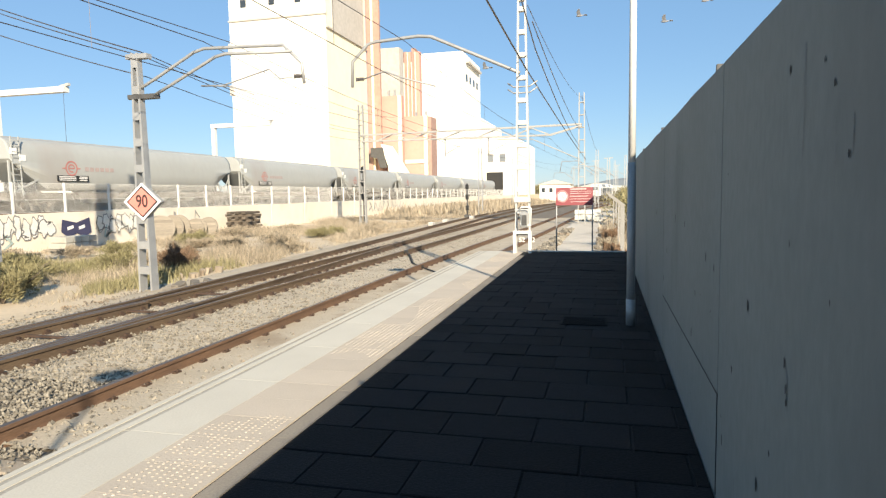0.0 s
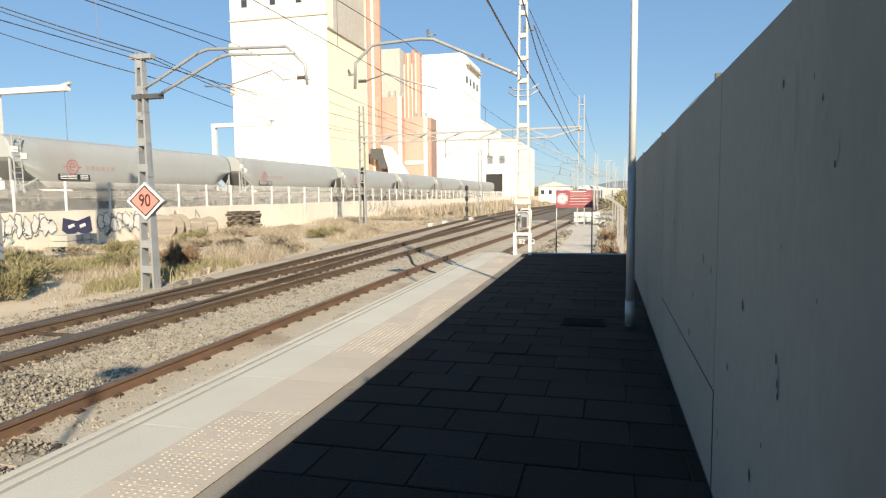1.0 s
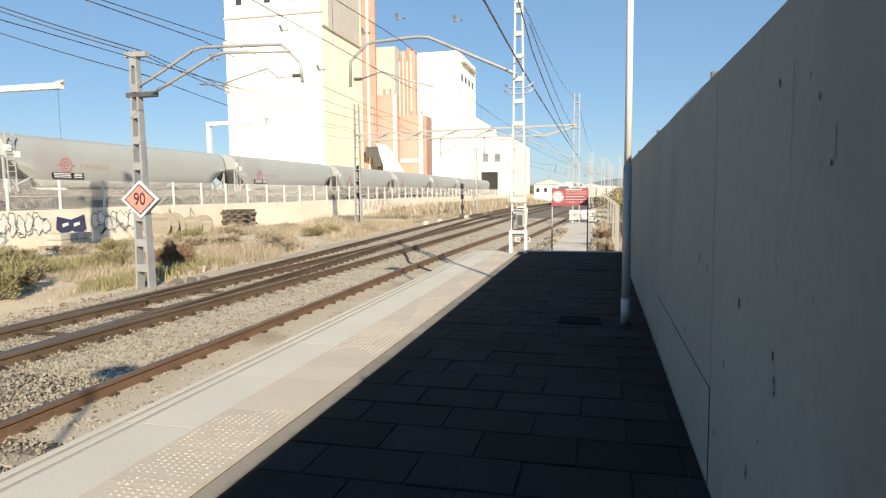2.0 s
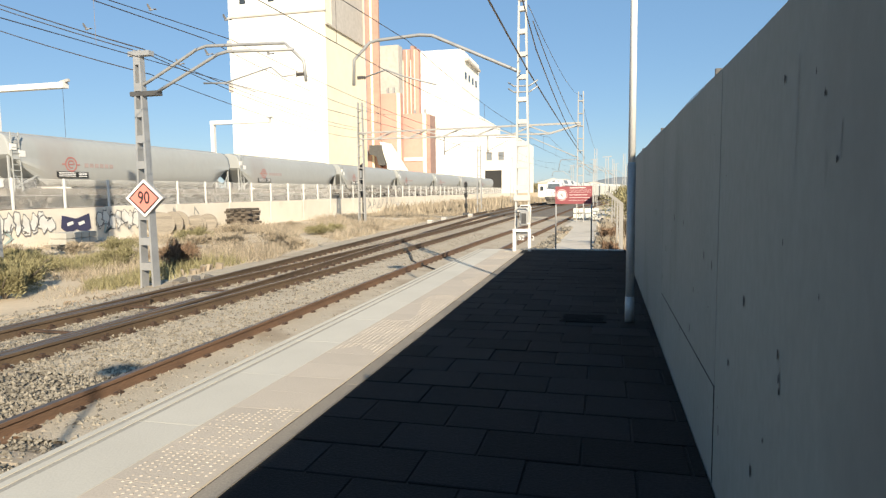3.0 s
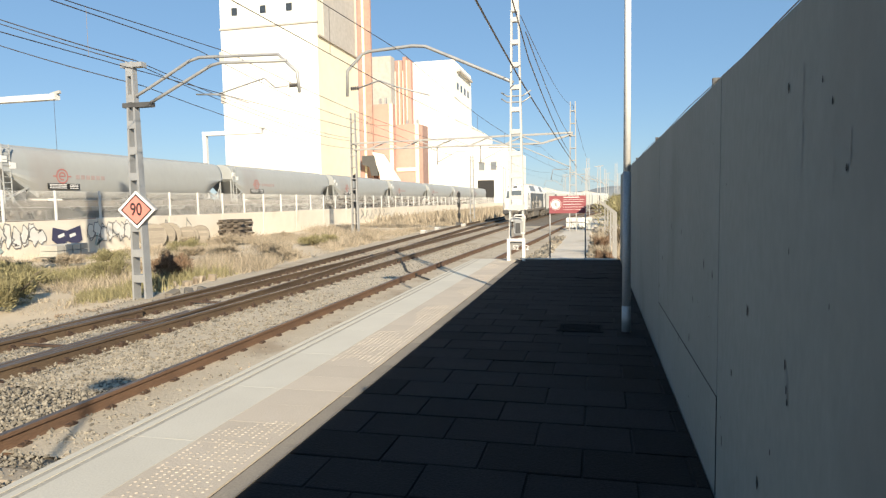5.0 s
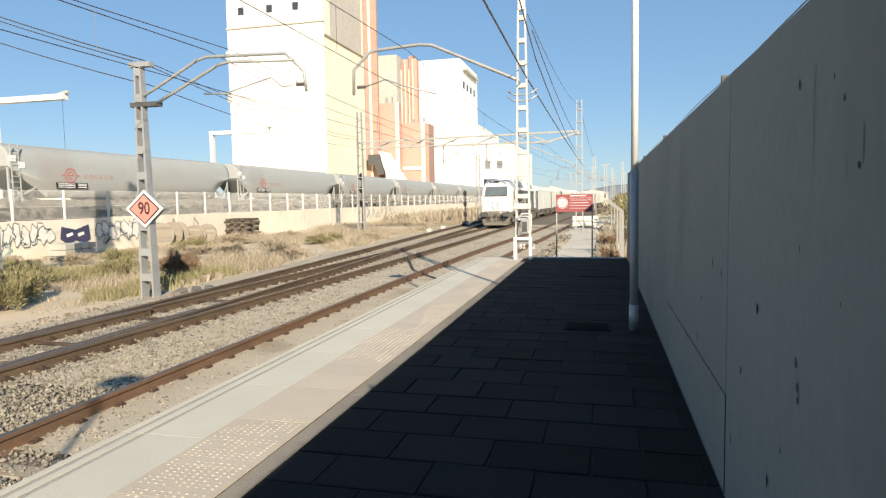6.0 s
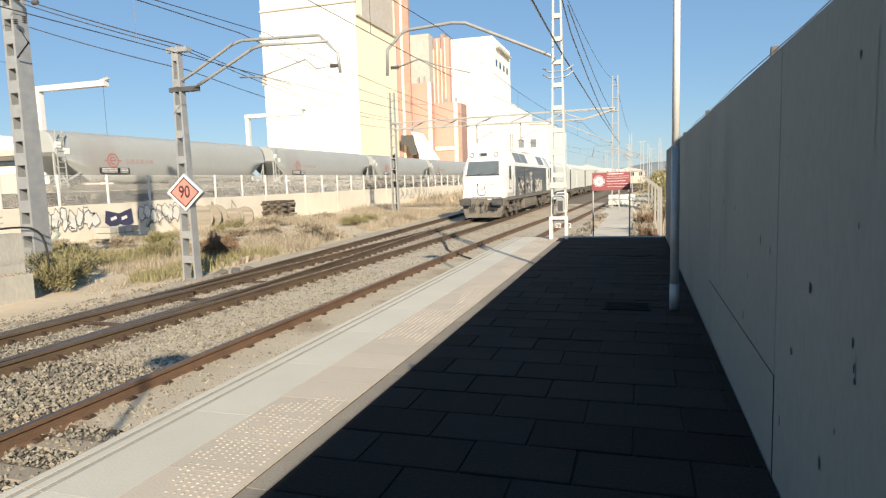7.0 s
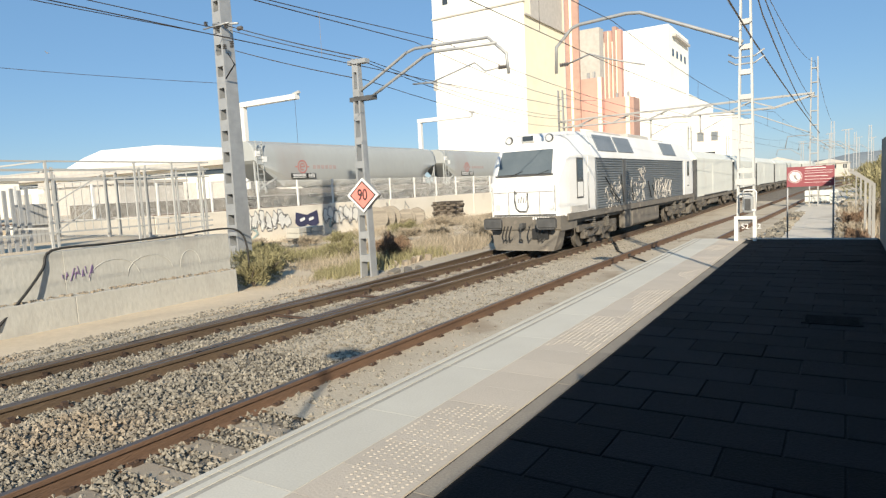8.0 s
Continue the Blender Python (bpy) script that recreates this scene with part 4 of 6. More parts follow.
def make_platform_bits():
    d = thing("drain_cover", "dark rectangular cast-iron drain cover set in the paving", "drain cover", m=pose(-0.23, 7.75, 0.002))
    box_part("frame", "iron", d, -0.27, 0.27, -0.22, 0.22, -0.02, 0.006)
    for k in range(8):
        box_part("bar", "iron", d, -0.24, 0.24, -0.19 + k * 0.05, -0.165 + k * 0.05, 0.0, 0.012)
    d = thing("manhole_cover", "round dark iron manhole cover set in the paving", "manhole cover", m=pose(-0.15, 13.0, 0.002))
    bm = bmesh.new()
    add_tube(bm, [(0, 0, -0.02), (0, 0, 0.006)], 0.33, 24)
    part("cover", bm, "iron", d)
    # thin black tubes and blocks along a dark line over ballast and rails
    c = thing("bonding_cable", "thin black tubes with dark blocks running across the ballast and rails", "cable")
    pts = [(-1.4, 9.6, 0.012), (-2.05, 11.38, 0.012), (-2.6, 12.75, 0.014), (-3.17, 14.2, 0.014), (-3.25, 14.4, -0.4), (-4.1, 16.9, -0.85), (-5.1, 19.0, -0.86), (-5.85, 20.0, -0.84), (-6.6, 21.4, -0.86), (-7.3, 23.4, -0.84), (-7.7, 24.4, -0.82)]
    tube_part("cable_run", "cable", c, pts[5:], 0.02, seg=6)
    tube_part("cable_run", "cable", c, [(x + 0.12, y - 0.2, z) for x, y, z in pts[5:]], 0.018, seg=6)
    for p in ((-5.87, 20.0, -0.84), (-7.85, 24.6, -0.8), (-9.6, 26.0, -0.8)):
        box_part("bond_clamp", "cable", c, p[0] - 0.08, p[0] + 0.08, p[1] - 0.12, p[1] + 0.12, p[2] - 0.06, p[2] + 0.08, bevel=0.03)


# ---------------------------------------------------------------- buildings
def block(parent, name, material, x0, x1, y0, y1, z1, z0=0.7, label=""):
    return box_part(name, material, parent, x0, x1, y0, y1, z0, z1, label)


def pushed(k):
    """A building drawn at one distance, set k times as far and as large."""
    return Matrix.Translation(Vector((0, 0, 1.55)) * (1 - k)) @ Matrix.Diagonal((k, k, k, 1))


def make_buildings():
    b = thing("silo_building", "huge cream and salmon industrial silo building, haze mixed into its salmon colour", "building")
    b.matrix_basis = pushed(1.35)
    block(b, "main_tower", "silowhite", -58.6, -42.0, 92.7, 109.6, 46)
    block(b, "side_face", "cream", -42.0, -41.9, 92.75, 109.6, 46)
    block(b, "upper_panel", "greyclad", -41.9, -41.8, 95.0, 108.5, 46, 27.5)
    bm = bmesh.new()
    for z in (29.6,):
        add_bar(bm, (-58.7, 92.6, z), (-41.7, 92.6, z), 0.25)
        add_bar(bm, (-41.7, 92.6, z - 2), (-41.7, 109.6, z - 2), 0.25)
    part("cornice", bm, "greyclad", b)
    for x in (-56, -51, -46.5):
        box_part("window", "glass", b, x - 0.5, x + 0.5, 92.62, 92.8, 31.6, 32.8)
    for z in (24.5, 18.0):
        box_part("vent", "greyclad", b, -58.9, -58.2, 92.5, 93.2, z, z + 1.6)
    block(b, "pilaster", "brickdark", -42.0, -41.2, 110.0, 111, 46)
    block(b, "pilaster", "cream", -41.2, -40.8, 110.2, 111, 46)
    block(b, "pilaster", "brickdark", -40.8, -39.6, 110.4, 111, 46)
    block(b, "rear_tower", "greyclad", -42.0, -38.2, 117.5, 120, 29.5)
    block(b, "red_block", "brick", -42.0, -36.2, 112, 113.5, 19.6)
    block(b, "red_trim", "cream", -36.9, -36.2, 111.9, 112.0, 19.6)
    block(b, "red_block", "brick", -37.3, -31.9, 114, 116, 16.0)
    block(b, "red_trim", "cream", -32.6, -31.9, 113.9, 114.0, 16.0)
    block(b, "red_block_side", "brickdark", -31.9, -31.2, 114.1, 118, 15.8)
    block(b, "red_band", "cream", -37.0, -31.9, 113.8, 113.9, 8.0, 7.3)
    for i in range(5):
        block(b, "stripe_tower", "brickdark" if i % 2 else "brick", -40.4 + i * 0.8, -39.6 + i * 0.8, 125 - 0.3 * (i % 2), 126.5, 30.2 + (i == 3) * 0.6)
        if i < 4:
            block(b, "pale_stripe", "cream", -39.7 + i * 0.8, -39.5 + i * 0.8, 124.55, 124.69, 28 + (i % 2) * 2)
    bm = bmesh.new()
    add_loft(bm, [[(-40.9, y, 10.0), (-38.6, y, 10.0), (-37.9, y, 6.4), (-39.2, y, 6.4), (-39.6, y, 8.0), (-40.9, y, 8.4)] for y in (108, 109.8)])
    part("hopper_chute", bm, "darkmetal", b)
    bm = bmesh.new()
    add_loft(bm, [[(-39.0, y, 10.6), (-37.9, y, 10.4), (-34.6, y, 5.2), (-34.6, y, 2.0), (-37.4, y, 2.0), (-37.7, y, 6.6)] for y in (108.2, 111.6)])
    part("chute_cover", bm, "silowhite", b, "pale sloping chute cover")
    for x, y, z in ((-40.5, 112.5, 19.6), (-39, 113, 19.6), (-37.8, 112.6, 19.6), (-35, 117, 16.0), (-33, 117, 16.0)):
        block(b, "roof_vent", "galv", x - 0.2, x + 0.2, y, y + 0.4, z + 1.2, z)
    w = thing("white_tower", "tall plain white industrial tower", "building")
    w.matrix_basis = pushed(1.6)
    block(w, "tower", "silowhite", -41.0, -30.8, 140, 160, 33.0)
    for k in range(4):
        box_part("window", "glass", w, -30.8, -30.7, 143 + 4 * k, 144.5 + 4 * k, 27, 28.5)
    box_part("canopy", "greyclad", w, -30.8, -30.0, 143, 158, 31.0, 31.5)
    w = thing("white_hall", "white rendered industrial hall with small windows", "building")
    w.matrix_basis = pushed(1.6)
    block(w, "hall", "silowhite", -36, -25.5, 132, 160, 17.4)
    block(w, "hall_wing", "silowhite", -25.5, -18.2, 135, 170, 13.2)
    for x in (-23.9, -21.3):
        box_part("window", "locogrey", w, x - 0.55, x + 0.55, 134.9, 135.1, 8.2, 9.8)
        box_part("window_frame", "greyclad", w, x - 0.7, x + 0.7, 134.95, 135.06, 8.0, 10.0)
    box_part("doorway", "black", w, -24.8, -21.2, 134.9, 135.05, 0.7, 6.0)
    for i, (x0, x1, y, h, material) in enumerate(((-19, -10, 190, 5.2, "silowhite"), (-9, 2, 235, 4.6, "greyclad"))):
        f = thing("warehouse", "low distant pale warehouse", "building", "distant warehouses")
        block(f, "hall", material, x0, x1, y, y + 20, h - 1.4, -0.95)
        bm = bmesh.new()
        add_loft(bm, [[(x0 - 0.5, yy, h - 1.4), (x1 + 0.5, yy, h - 1.4), ((x0 + x1) / 2, yy, h)] for yy in (y - 0.5, y + 20.5)])
        part("roof", bm, "greyclad", f)
        for k in range(4):
            x = x0 + (k + 0.5) * (x1 - x0) / 4
            box_part("window", "glass", f, x - 0.5, x + 0.5, y - 0.06, y + 0.05, 1.5, 2.8)
    f = thing("white_warehouse", "large white warehouse with a shallow pitched roof", "building")
    block(f, "hall", "silowhite", -160, -62, 62, 90, 6.4)
    bm = bmesh.new()
    add_loft(bm, [[(-162, yy, 6.4), (-61, yy, 6.4), (-61, yy, 6.9), (-162, yy, 8.6)] for yy in (60.5, 91)])
    part("eaves_roof", bm, "greyclad", f)
    bm = bmesh.new()
    add_loft(bm, [[(-122, yy, 7.0), (-70, yy, 7.0), (-74, yy, 8.6), (-90, yy, 10.3), (-106, yy, 10.6), (-112, yy, 9.6)] for yy in (61.0, 90)])
    part("roof", bm, "white", f)
    for k in range(9):
        box_part("loading_door", "greyclad", f, -150 + k * 10, -143 + k * 10, 61.8, 62.05, 0.7, 4.2)
    box_part("strip_window", "glass", f, -155, -64, 61.9, 62.06, 5.2, 5.9)
    for i, (x, y, w, h) in enumerate(((-56, 30, 12, 3.2), (-70, 22, 16, 4.0), (-48, 12, 9, 2.6))):
        f = thing("yard_shed", "low pale shed in the yard", "shed", "yard sheds")
        block(f, "hall", "silowhite" if i % 2 else "greyclad", x - w / 2, x + w / 2, y, y + 6, h, YARD_Z)
        bm = bmesh.new()
        add_loft(bm, [[(x - w / 2 - 0.3, yy, h), (x + w / 2 + 0.3, yy, h), (x + w / 2 + 0.3, yy, h + 0.25), (x - w / 2 - 0.3, yy, h + 0.6)] for yy in (y - 0.3, y + 6.3)])
        part("roof", bm, "greyclad", f)
    # loading gantries over the siding
    for y, x0, x1, z, w in ((40, -46.0, -39.25, 9.85, 0.42), (60, -40.3, -33.6, 9.1, 0.4)):
        g = thing("yard_gantry", "pale steel loading gantry beside the siding", "gantry", "loading gantries")
        bm = bmesh.new()
        add_bar(bm, (x0, y, YARD_Z), (x0, y, z - 0.2), w)
        part("column", bm, "palemetal", g)
        bm = bmesh.new()
        add_bar(bm, (x0 - w / 2, y, z), (x1, y, z), w * 1.3, w)
        part("beam", bm, "palemetal", g)
        bm = bmesh.new()
        add_bar(bm, (x1 - 0.5, y, z + w / 2), (x1 + 0.3, y, z + w / 2 + 0.15), 0.2)
        part("lamp", bm, "cage", g)
        bm = bmesh.new()
        add_bar(bm, (x1 - 0.3, y, z - 0.2), (x1 - 0.3, y, z - 4.5), 0.018)
        part("hanging_cable", bm, "wire", g)


def make_hills():
    rng = random.Random(5)
    bm = bmesh.new()
    ring = [(x, 1500 + 60 * math.sin(x / 200), 18 + 9 * math.sin(x / 130 + 1) + 6 * math.sin(x / 47) + rng.uniform(-1, 1)) for x in range(-1500, 1501, 25)]
    rows = [[bm.verts.new((x, y - 150, -1.5)) for x, y, z in ring], [bm.verts.new((x, y, z)) for x, y, z in ring], [bm.verts.new((x, y + 150, -1.5)) for x, y, z in ring]]
    for a, b in zip(rows, rows[1:]):
        for i in range(len(a) - 1):
            bm.faces.new((a[i], a[i + 1], b[i + 1], b[i]))
    tagged(part("backdrop", bm, "hill", smooth=True), "hazy low hills on the horizon", "hills", kind="structure")


# ---------------------------------------------------------------- vehicles
def ring_body(y, w, zs, zt, wt, z0):
    return [(-w, y, z0), (-w, y, zs), (-wt, y, zt), (wt, y, zt), (w, y, zs), (w, y, z0)]


def wheelset_mesh():
    bm = bmesh.new()
    add_tube(bm, [(-0.95, 0, 0), (0.95, 0, 0)], 0.09, 10)
    for s in (-1, 1):
        c = s * GAUGE / 2
        add_tube(bm, [(c - s * 0.07, 0, 0), (c - s * 0.04, 0, 0), (c - s * 0.035, 0, 0), (c + s * 0.07, 0, 0)], [0.48, 0.48, 0.45, 0.45], 24)
        for k in range(4):
            a = k * math.pi / 2
            add_box(bm, c + s * 0.07, c + s * 0.08, 0.12, 0.36, -0.05, 0.05, pose(0, 0, 0, math.degrees(a)))
    return mesh_of("wheelset", bm, "bogie")


def bogie(parent, y, wheel, axles=(-1.5, 0.0, 1.5)):
    """Side frames with springs, axle boxes and dampers; the wheelsets are returned."""
    lo, hi = axles[0] - 0.55, axles[-1] + 0.55
    for s in (-1, 1):
        bm = bmesh.new()
        add_box(bm, s * 1.08 - 0.06, s * 1.08 + 0.06, y + lo, y + hi, 0.55, 0.78, bevel=0.02)
        for a in axles:
            add_box(bm, s * 1.12 - 0.1, s * 1.12 + 0.1, y + a - 0.2, y + a + 0.2, 0.3, 0.62, bevel=0.03)
            add_tube(bm, [(s * 1.2, y + a, 0.45), (s * 1.27, y + a, 0.45)], 0.13, 10)
        for a, b in zip(axles, axles[1:]):
            m = (a + b) / 2
            add_bar(bm, (s * 1.22, y + m - 0.5, 0.4), (s * 1.22, y + m + 0.4, 0.62), 0.09)
            add_box(bm, s * 1.1 - 0.08, s * 1.1 + 0.08, y + m - 0.42, y + m - 0.25, 0.15, 0.55)
        frame_part = part("bogie_side", bm, "bogie", parent, "grimy bogie side frame")
        for a, b in zip(axles, axles[1:]):
            bm = bmesh.new()
            for k in range(6):
                add_tube(bm, [(s * 1.14, y + (a + b) / 2, 0.58 + k * 0.075), (s * 1.14, y + (a + b) / 2, 0.62 + k * 0.075)], 0.13, 10)
            part("coil_spring", bm, "underframe", frame_part)
    return [share("wheelset", wheel, parent, pose(0, y + a, 0.46)) for a in axles]


LOCO_LEN = 20.2


def make_loco():
    t = thing("locomotive", "white and grey diesel locomotive with graffiti on its louvred side", "locomotive")
    L = LOCO_LEN
    ends = [(0.0, 1.17, 2.1, 2.22, 1.05), (0.06, 1.2, 2.16, 2.34, 1.04), (0.5, 1.27, 2.75, 3.3, 0.98), (0.72, 1.29, 2.86, 3.5, 0.95), (1.3, 1.31, 2.92, 3.66, 0.95), (3.1, 1.32, 2.94, 3.72, 0.95)]
    bm = bmesh.new()
    add_loft(bm, [ring_body(y, w, zs, zt, wt, 1.12) for y, w, zs, zt, wt in ends])
    part("front_cab", bm, "locowhite", t, "white cab with a raked windscreen")
    bm = bmesh.new()
    add_loft(bm, [ring_body(L - y, w, zs, zt, wt, 1.12) for y, w, zs, zt, wt in ends][::-1])
    part("rear_cab", bm, "locowhite", t)
    bm = bmesh.new()
    add_loft(bm, [ring_body(y, 1.3, 2.9, 3.7, 0.95, 1.12) for y in (3.1, L - 3.1)])
    part("engine_room", bm, "locogrey", t, "grey louvred side")
    bm = bmesh.new()
    add_loft(bm, [[(-1.34, y, 2.86), (-1.32, y, 2.96), (-0.97, y, 3.73), (0.97, y, 3.73), (1.32, y, 2.96), (1.34, y, 2.86), (1.29, y, 2.86), (0.9, y, 3.6), (-0.9, y, 3.6), (-1.29, y, 2.86)] for y in (3.05, L - 3.05)])
    part("roof", bm, "locowhite", t)
    # roof grilles let into the slope
    for s in (-1, 1):
        for y0, y1 in ((3.6, 5.7), (5.95, 8.0), (13.0, 15.6)):
            bm = bmesh.new()
            q = []
            for y in (y0, y1):
                for u in (0.15, 0.85):
                    q.append((s * (1.33 - 0.36 * u), y, 2.97 + 0.78 * u))
            off = Vector((s * 0.02, 0, 0.012))
            vs = [bm.verts.new(Vector(p) + off) for p in (q[0], q[1], q[3], q[2])]
            lo = [bm.verts.new(Vector(p) - off) for p in (q[0], q[1], q[3], q[2])]
            bm.faces.new(vs)
            for i in range(4):
                bm.faces.new((vs[i], vs[(i + 1) % 4], lo[(i + 1) % 4], lo[i]))
            part("roof_grille", bm, "locogrey", t)
    for y0, y1, z in ((5.0, 8.5, 3.88), (9.5, 13, 3.95), (13.5, 16, 3.86)):
        box_part("roof_box", "greyclad", t, -0.6, 0.6, y0, y1, 3.7, z, bevel=0.05)
    # louvres
    for s in (-1, 1):
        for k in range(20):
            z = 1.24 + k * 0.085
            for y0, y1 in ((3.3, 6.3), (6.75, L - 3.3)):
                bm = bmesh.new()
                add_box(bm, -0.028, 0.028, y0, y1, -0.01, 0.01, pose(s * 1.315, 0, z, 0, s * 35))
                part("louvre", bm, "louvre", t)
        box_part("side_pillar", "darkmetal", t, s * 1.31 - 0.02, s * 1.31 + 0.02, 6.38, 6.68, 1.15, 2.9)
        box_part("sill_band", "underframe", t, s * 1.3 - 0.03, s * 1.3 + 0.03, 0.5, L - 0.5, 0.98, 1.18)
        for y0 in (2.35, L - 2.85):
            box_part("cab_door", "locowhite", t, s * 1.325 - 0.012, s * 1.325 + 0.012, y0, y0 + 0.62, 1.2, 2.9, bevel=0.01)
        for y0 in (1.35, L - 2.2):
            box_part("cab_window", "glass", t, s * 1.318 - 0.014, s * 1.318 + 0.014, y0, y0 + 0.5, 2.15, 2.78, bevel=0.01)
            box_part("window_frame", "darkmetal", t, s * 1.316 - 0.01, s * 1.316 + 0.01, y0 - 0.05, y0 + 0.55, 1.6, 2.84)
            box_part("lower_panel", "locowhite", t, s * 1.318 - 0.012, s * 1.318 + 0.012, y0, y0 + 0.5, 1.65, 2.1)
        box_part("side_panel", "greyclad", t, s * 1.312 - 0.01, s * 1.312 + 0.01, 0.75, 2.25, 1.2, 1.38)
        for y0 in (2.3, 3.0):
            tube_part("handrail", "galv", t, [(s * 1.36, y0, 1.25), (s * 1.36, y0, 2.4)], 0.015, seg=5)
    # spray paint on the side
    rng = random.Random(3)
    bm = bmesh.new()
    for s in (-1, 1):
        for cy, cz, n, wd in ((5.0, 1.55, 46, 0.9), (8.2, 1.65, 70, 1.2), (9.0, 2.2, 34, 0.5), (12.6, 1.6, 150, 1.7), (5.4, 1.9, 24, 0.6)):
            for k in range(n):
                y, z = cy + rng.uniform(-wd, wd), cz + rng.uniform(-0.42, 0.35)
                dy, dz = rng.uniform(-0.16, 0.16), rng.uniform(-0.22, 0.22)
                add_bar(bm, (s * 1.345, y, z), (s * 1.345, y + dy, min(2.8, max(1.2, z + dz))), 0.022, 0.006)
    part("graffiti", bm, "greyclad", t, "pale sprayed scrawl")["kind"] = "stuff"
    bm = bmesh.new()
    for s in (-1, 1):
        for a, b in (((4.1, 2.2), (5.9, 1.25)), ((4.6, 1.75), (5.6, 1.3)), ((6.0, 2.3), (6.3, 1.3)), ((7.4, 1.9), (7.6, 1.3)), ((9.9, 2.0), (10.4, 1.3)), ((10.6, 1.8), (11.2, 1.35))):
            add_bar(bm, (s * 1.352, *a), (s * 1.352, *b), 0.05, 0.006)
    part("graffiti", bm, "black", t, "dark sprayed strokes")["kind"] = "stuff"
    # windscreens on the raked nose
    for end in (0, 1):
        bm = bmesh.new()
        a = math.atan2(3.3 - 2.34, 0.44)
        lo, hi = (0.09, 2.4), (0.415, 3.11)
        off = 0.03
        prof = [(lo[0] - off, lo[1]), (hi[0] - off, hi[1]), (hi[0] + 0.02, hi[1] - 0.02), (lo[0] + 0.02, lo[1] - 0.02)]
        pts = [[(sx * (0.96 if i in (0, 3) else 0.9), (L - y if end else y), z) for i, (y, z) in enumerate(prof)] for sx in (-1, 1)]
        add_loft(bm, pts)
        part("windscreen", bm, "screen", t, "dark raked windscreen")
        f = (lambda y: L - y) if end else (lambda y: y)
        for x in (-0.45, 0.45):
            bm = bmesh.new()
            add_tube(bm, [(x, f(0.02), 2.36), (x + 0.4, f(0.1), 2.48)], 0.012, 5)
            part("wiper", bm, "black", t)
        for x in (-0.72, 0.72):
            bm = bmesh.new()
            add_tube(bm, [(x, f(0.5), 3.45), (x, f(0.68), 3.45)], 0.1, 14)
            part("headlamp", bm, "lens", t)
        for x in (-0.95, 0.95):
            bm = bmesh.new()
            add_tube(bm, [(x, f(-0.02), 1.42), (x, f(0.1), 1.42)], 0.1, 14)
            part("headlamp", bm, "lens", t)
        bm = bmesh.new()
        add_box(bm, -0.24, 0.24, min(f(0.48), f(0.8)), max(f(0.48), f(0.8)), 3.36, 3.6, bevel=0.03)
        part("number_box", bm, "locowhite", t)
        bm = bmesh.new()
        add_box(bm, -0.19, 0.19, min(f(0.465), f(0.48)), max(f(0.465), f(0.48)), 3.4, 3.55)
        part("number_glass", bm, "glass", t)
        # buffer beam, plough and couplings
        bm = bmesh.new()
        add_loft(bm, [[(-1.25, f(y0), z), (1.25, f(y0), z), (1.25, f(1.4), z), (-1.25, f(1.4), z)] for y0, z in ((0.05, 0.7), (-0.02, 0.75), (-0.02, 1.14))])
        part("buffer_beam", bm, "underframe", t)
        bm = bmesh.new()
        add_loft(bm, [[(-wx, f(y0), z), (wx, f(y0), z), (wx, f(0.5), z), (-wx, f(0.5), z)] for wx, y0, z in ((1.02, -0.12, 0.12), (1.1, -0.1, 0.3), (1.2, 0.0, 0.72))])
        part("snow_plough", bm, "underframe", t, "dirty grey plough plate")
        for x in (-0.94, 0.94):
            bm = bmesh.new()
            add_tube(bm, [(x, f(0.0), 0.98), (x, f(-0.38), 0.98)], [0.12, 0.1], 12)
            add_box(bm, x - 0.33, x + 0.33, min(f(-0.38), f(-0.44)), max(f(-0.38), f(-0.44)), 0.78, 1.12, bevel=0.06)
            part("buffer", bm, "darkmetal", t)
        # solid black block paints the darkness of an opening in the plough
        box_part("recess", "black", t, 0.32, 0.86, min(f(-0.13), f(0)), max(f(-0.13), f(0)), 0.48, 0.78)
        bm = bmesh.new()
        add_box(bm, -0.06, 0.06, min(f(-0.3), f(0)), max(f(-0.3), f(0)), 0.8, 0.95)
        add_tube(bm, [(0, f(-0.3), 0.85), (0, f(-0.36), 0.5), (0, f(-0.2), 0.42)], 0.035, 6)
        part("coupling", bm, "darkmetal", t)
        for x in (-0.7, -0.58, -0.46, 0.2, 0.55, 0.68):
            bm = bmesh.new()
            add_tube(bm, [(x, f(-0.05), 0.85), (x - 0.02, f(-0.2), 0.6), (x + 0.02, f(-0.22), 0.4), (x + 0.08, f(-0.15), 0.5)], 0.022, 6)
            part("brake_hose", bm, "black", t)
        bm = bmesh.new()
        add_tube(bm, [(-0.05 + x, f(-0.014), 1.62 + z) for x, z in ((-0.2, 0.2), (-0.26, 0.3), (-0.27, 0.0), (-0.22, -0.24), (-0.1, -0.33), (0.14, -0.33), (0.2, -0.2), (0.19, 0.22))], 0.026, 5)
        for k in range(4):
            add_tube(bm, [(-0.2 + k * 0.09, f(-0.014), 1.55), (-0.16 + k * 0.09, f(-0.014), 1.7 + 0.05 * (k % 2))], 0.012, 4)
        part("emblem", bm, "darkmetal", t, "grey line emblem")
        bm = bmesh.new()
        for k in range(7):
            add_box(bm, 0.3 + k * 0.085, 0.355 + k * 0.085, min(f(-0.03), f(-0.026)), max(f(-0.03), f(-0.026)), 1.05, 1.12)
        part("number_bars", bm, "white", t)
        for x in (-0.72, 0.72):
            bm = bmesh.new()
            add_tube(bm, [(x, f(0.52), 3.45), (x, f(0.6), 3.45)], 0.125, 14)
            part("lamp_ring", bm, "darkmetal", t)
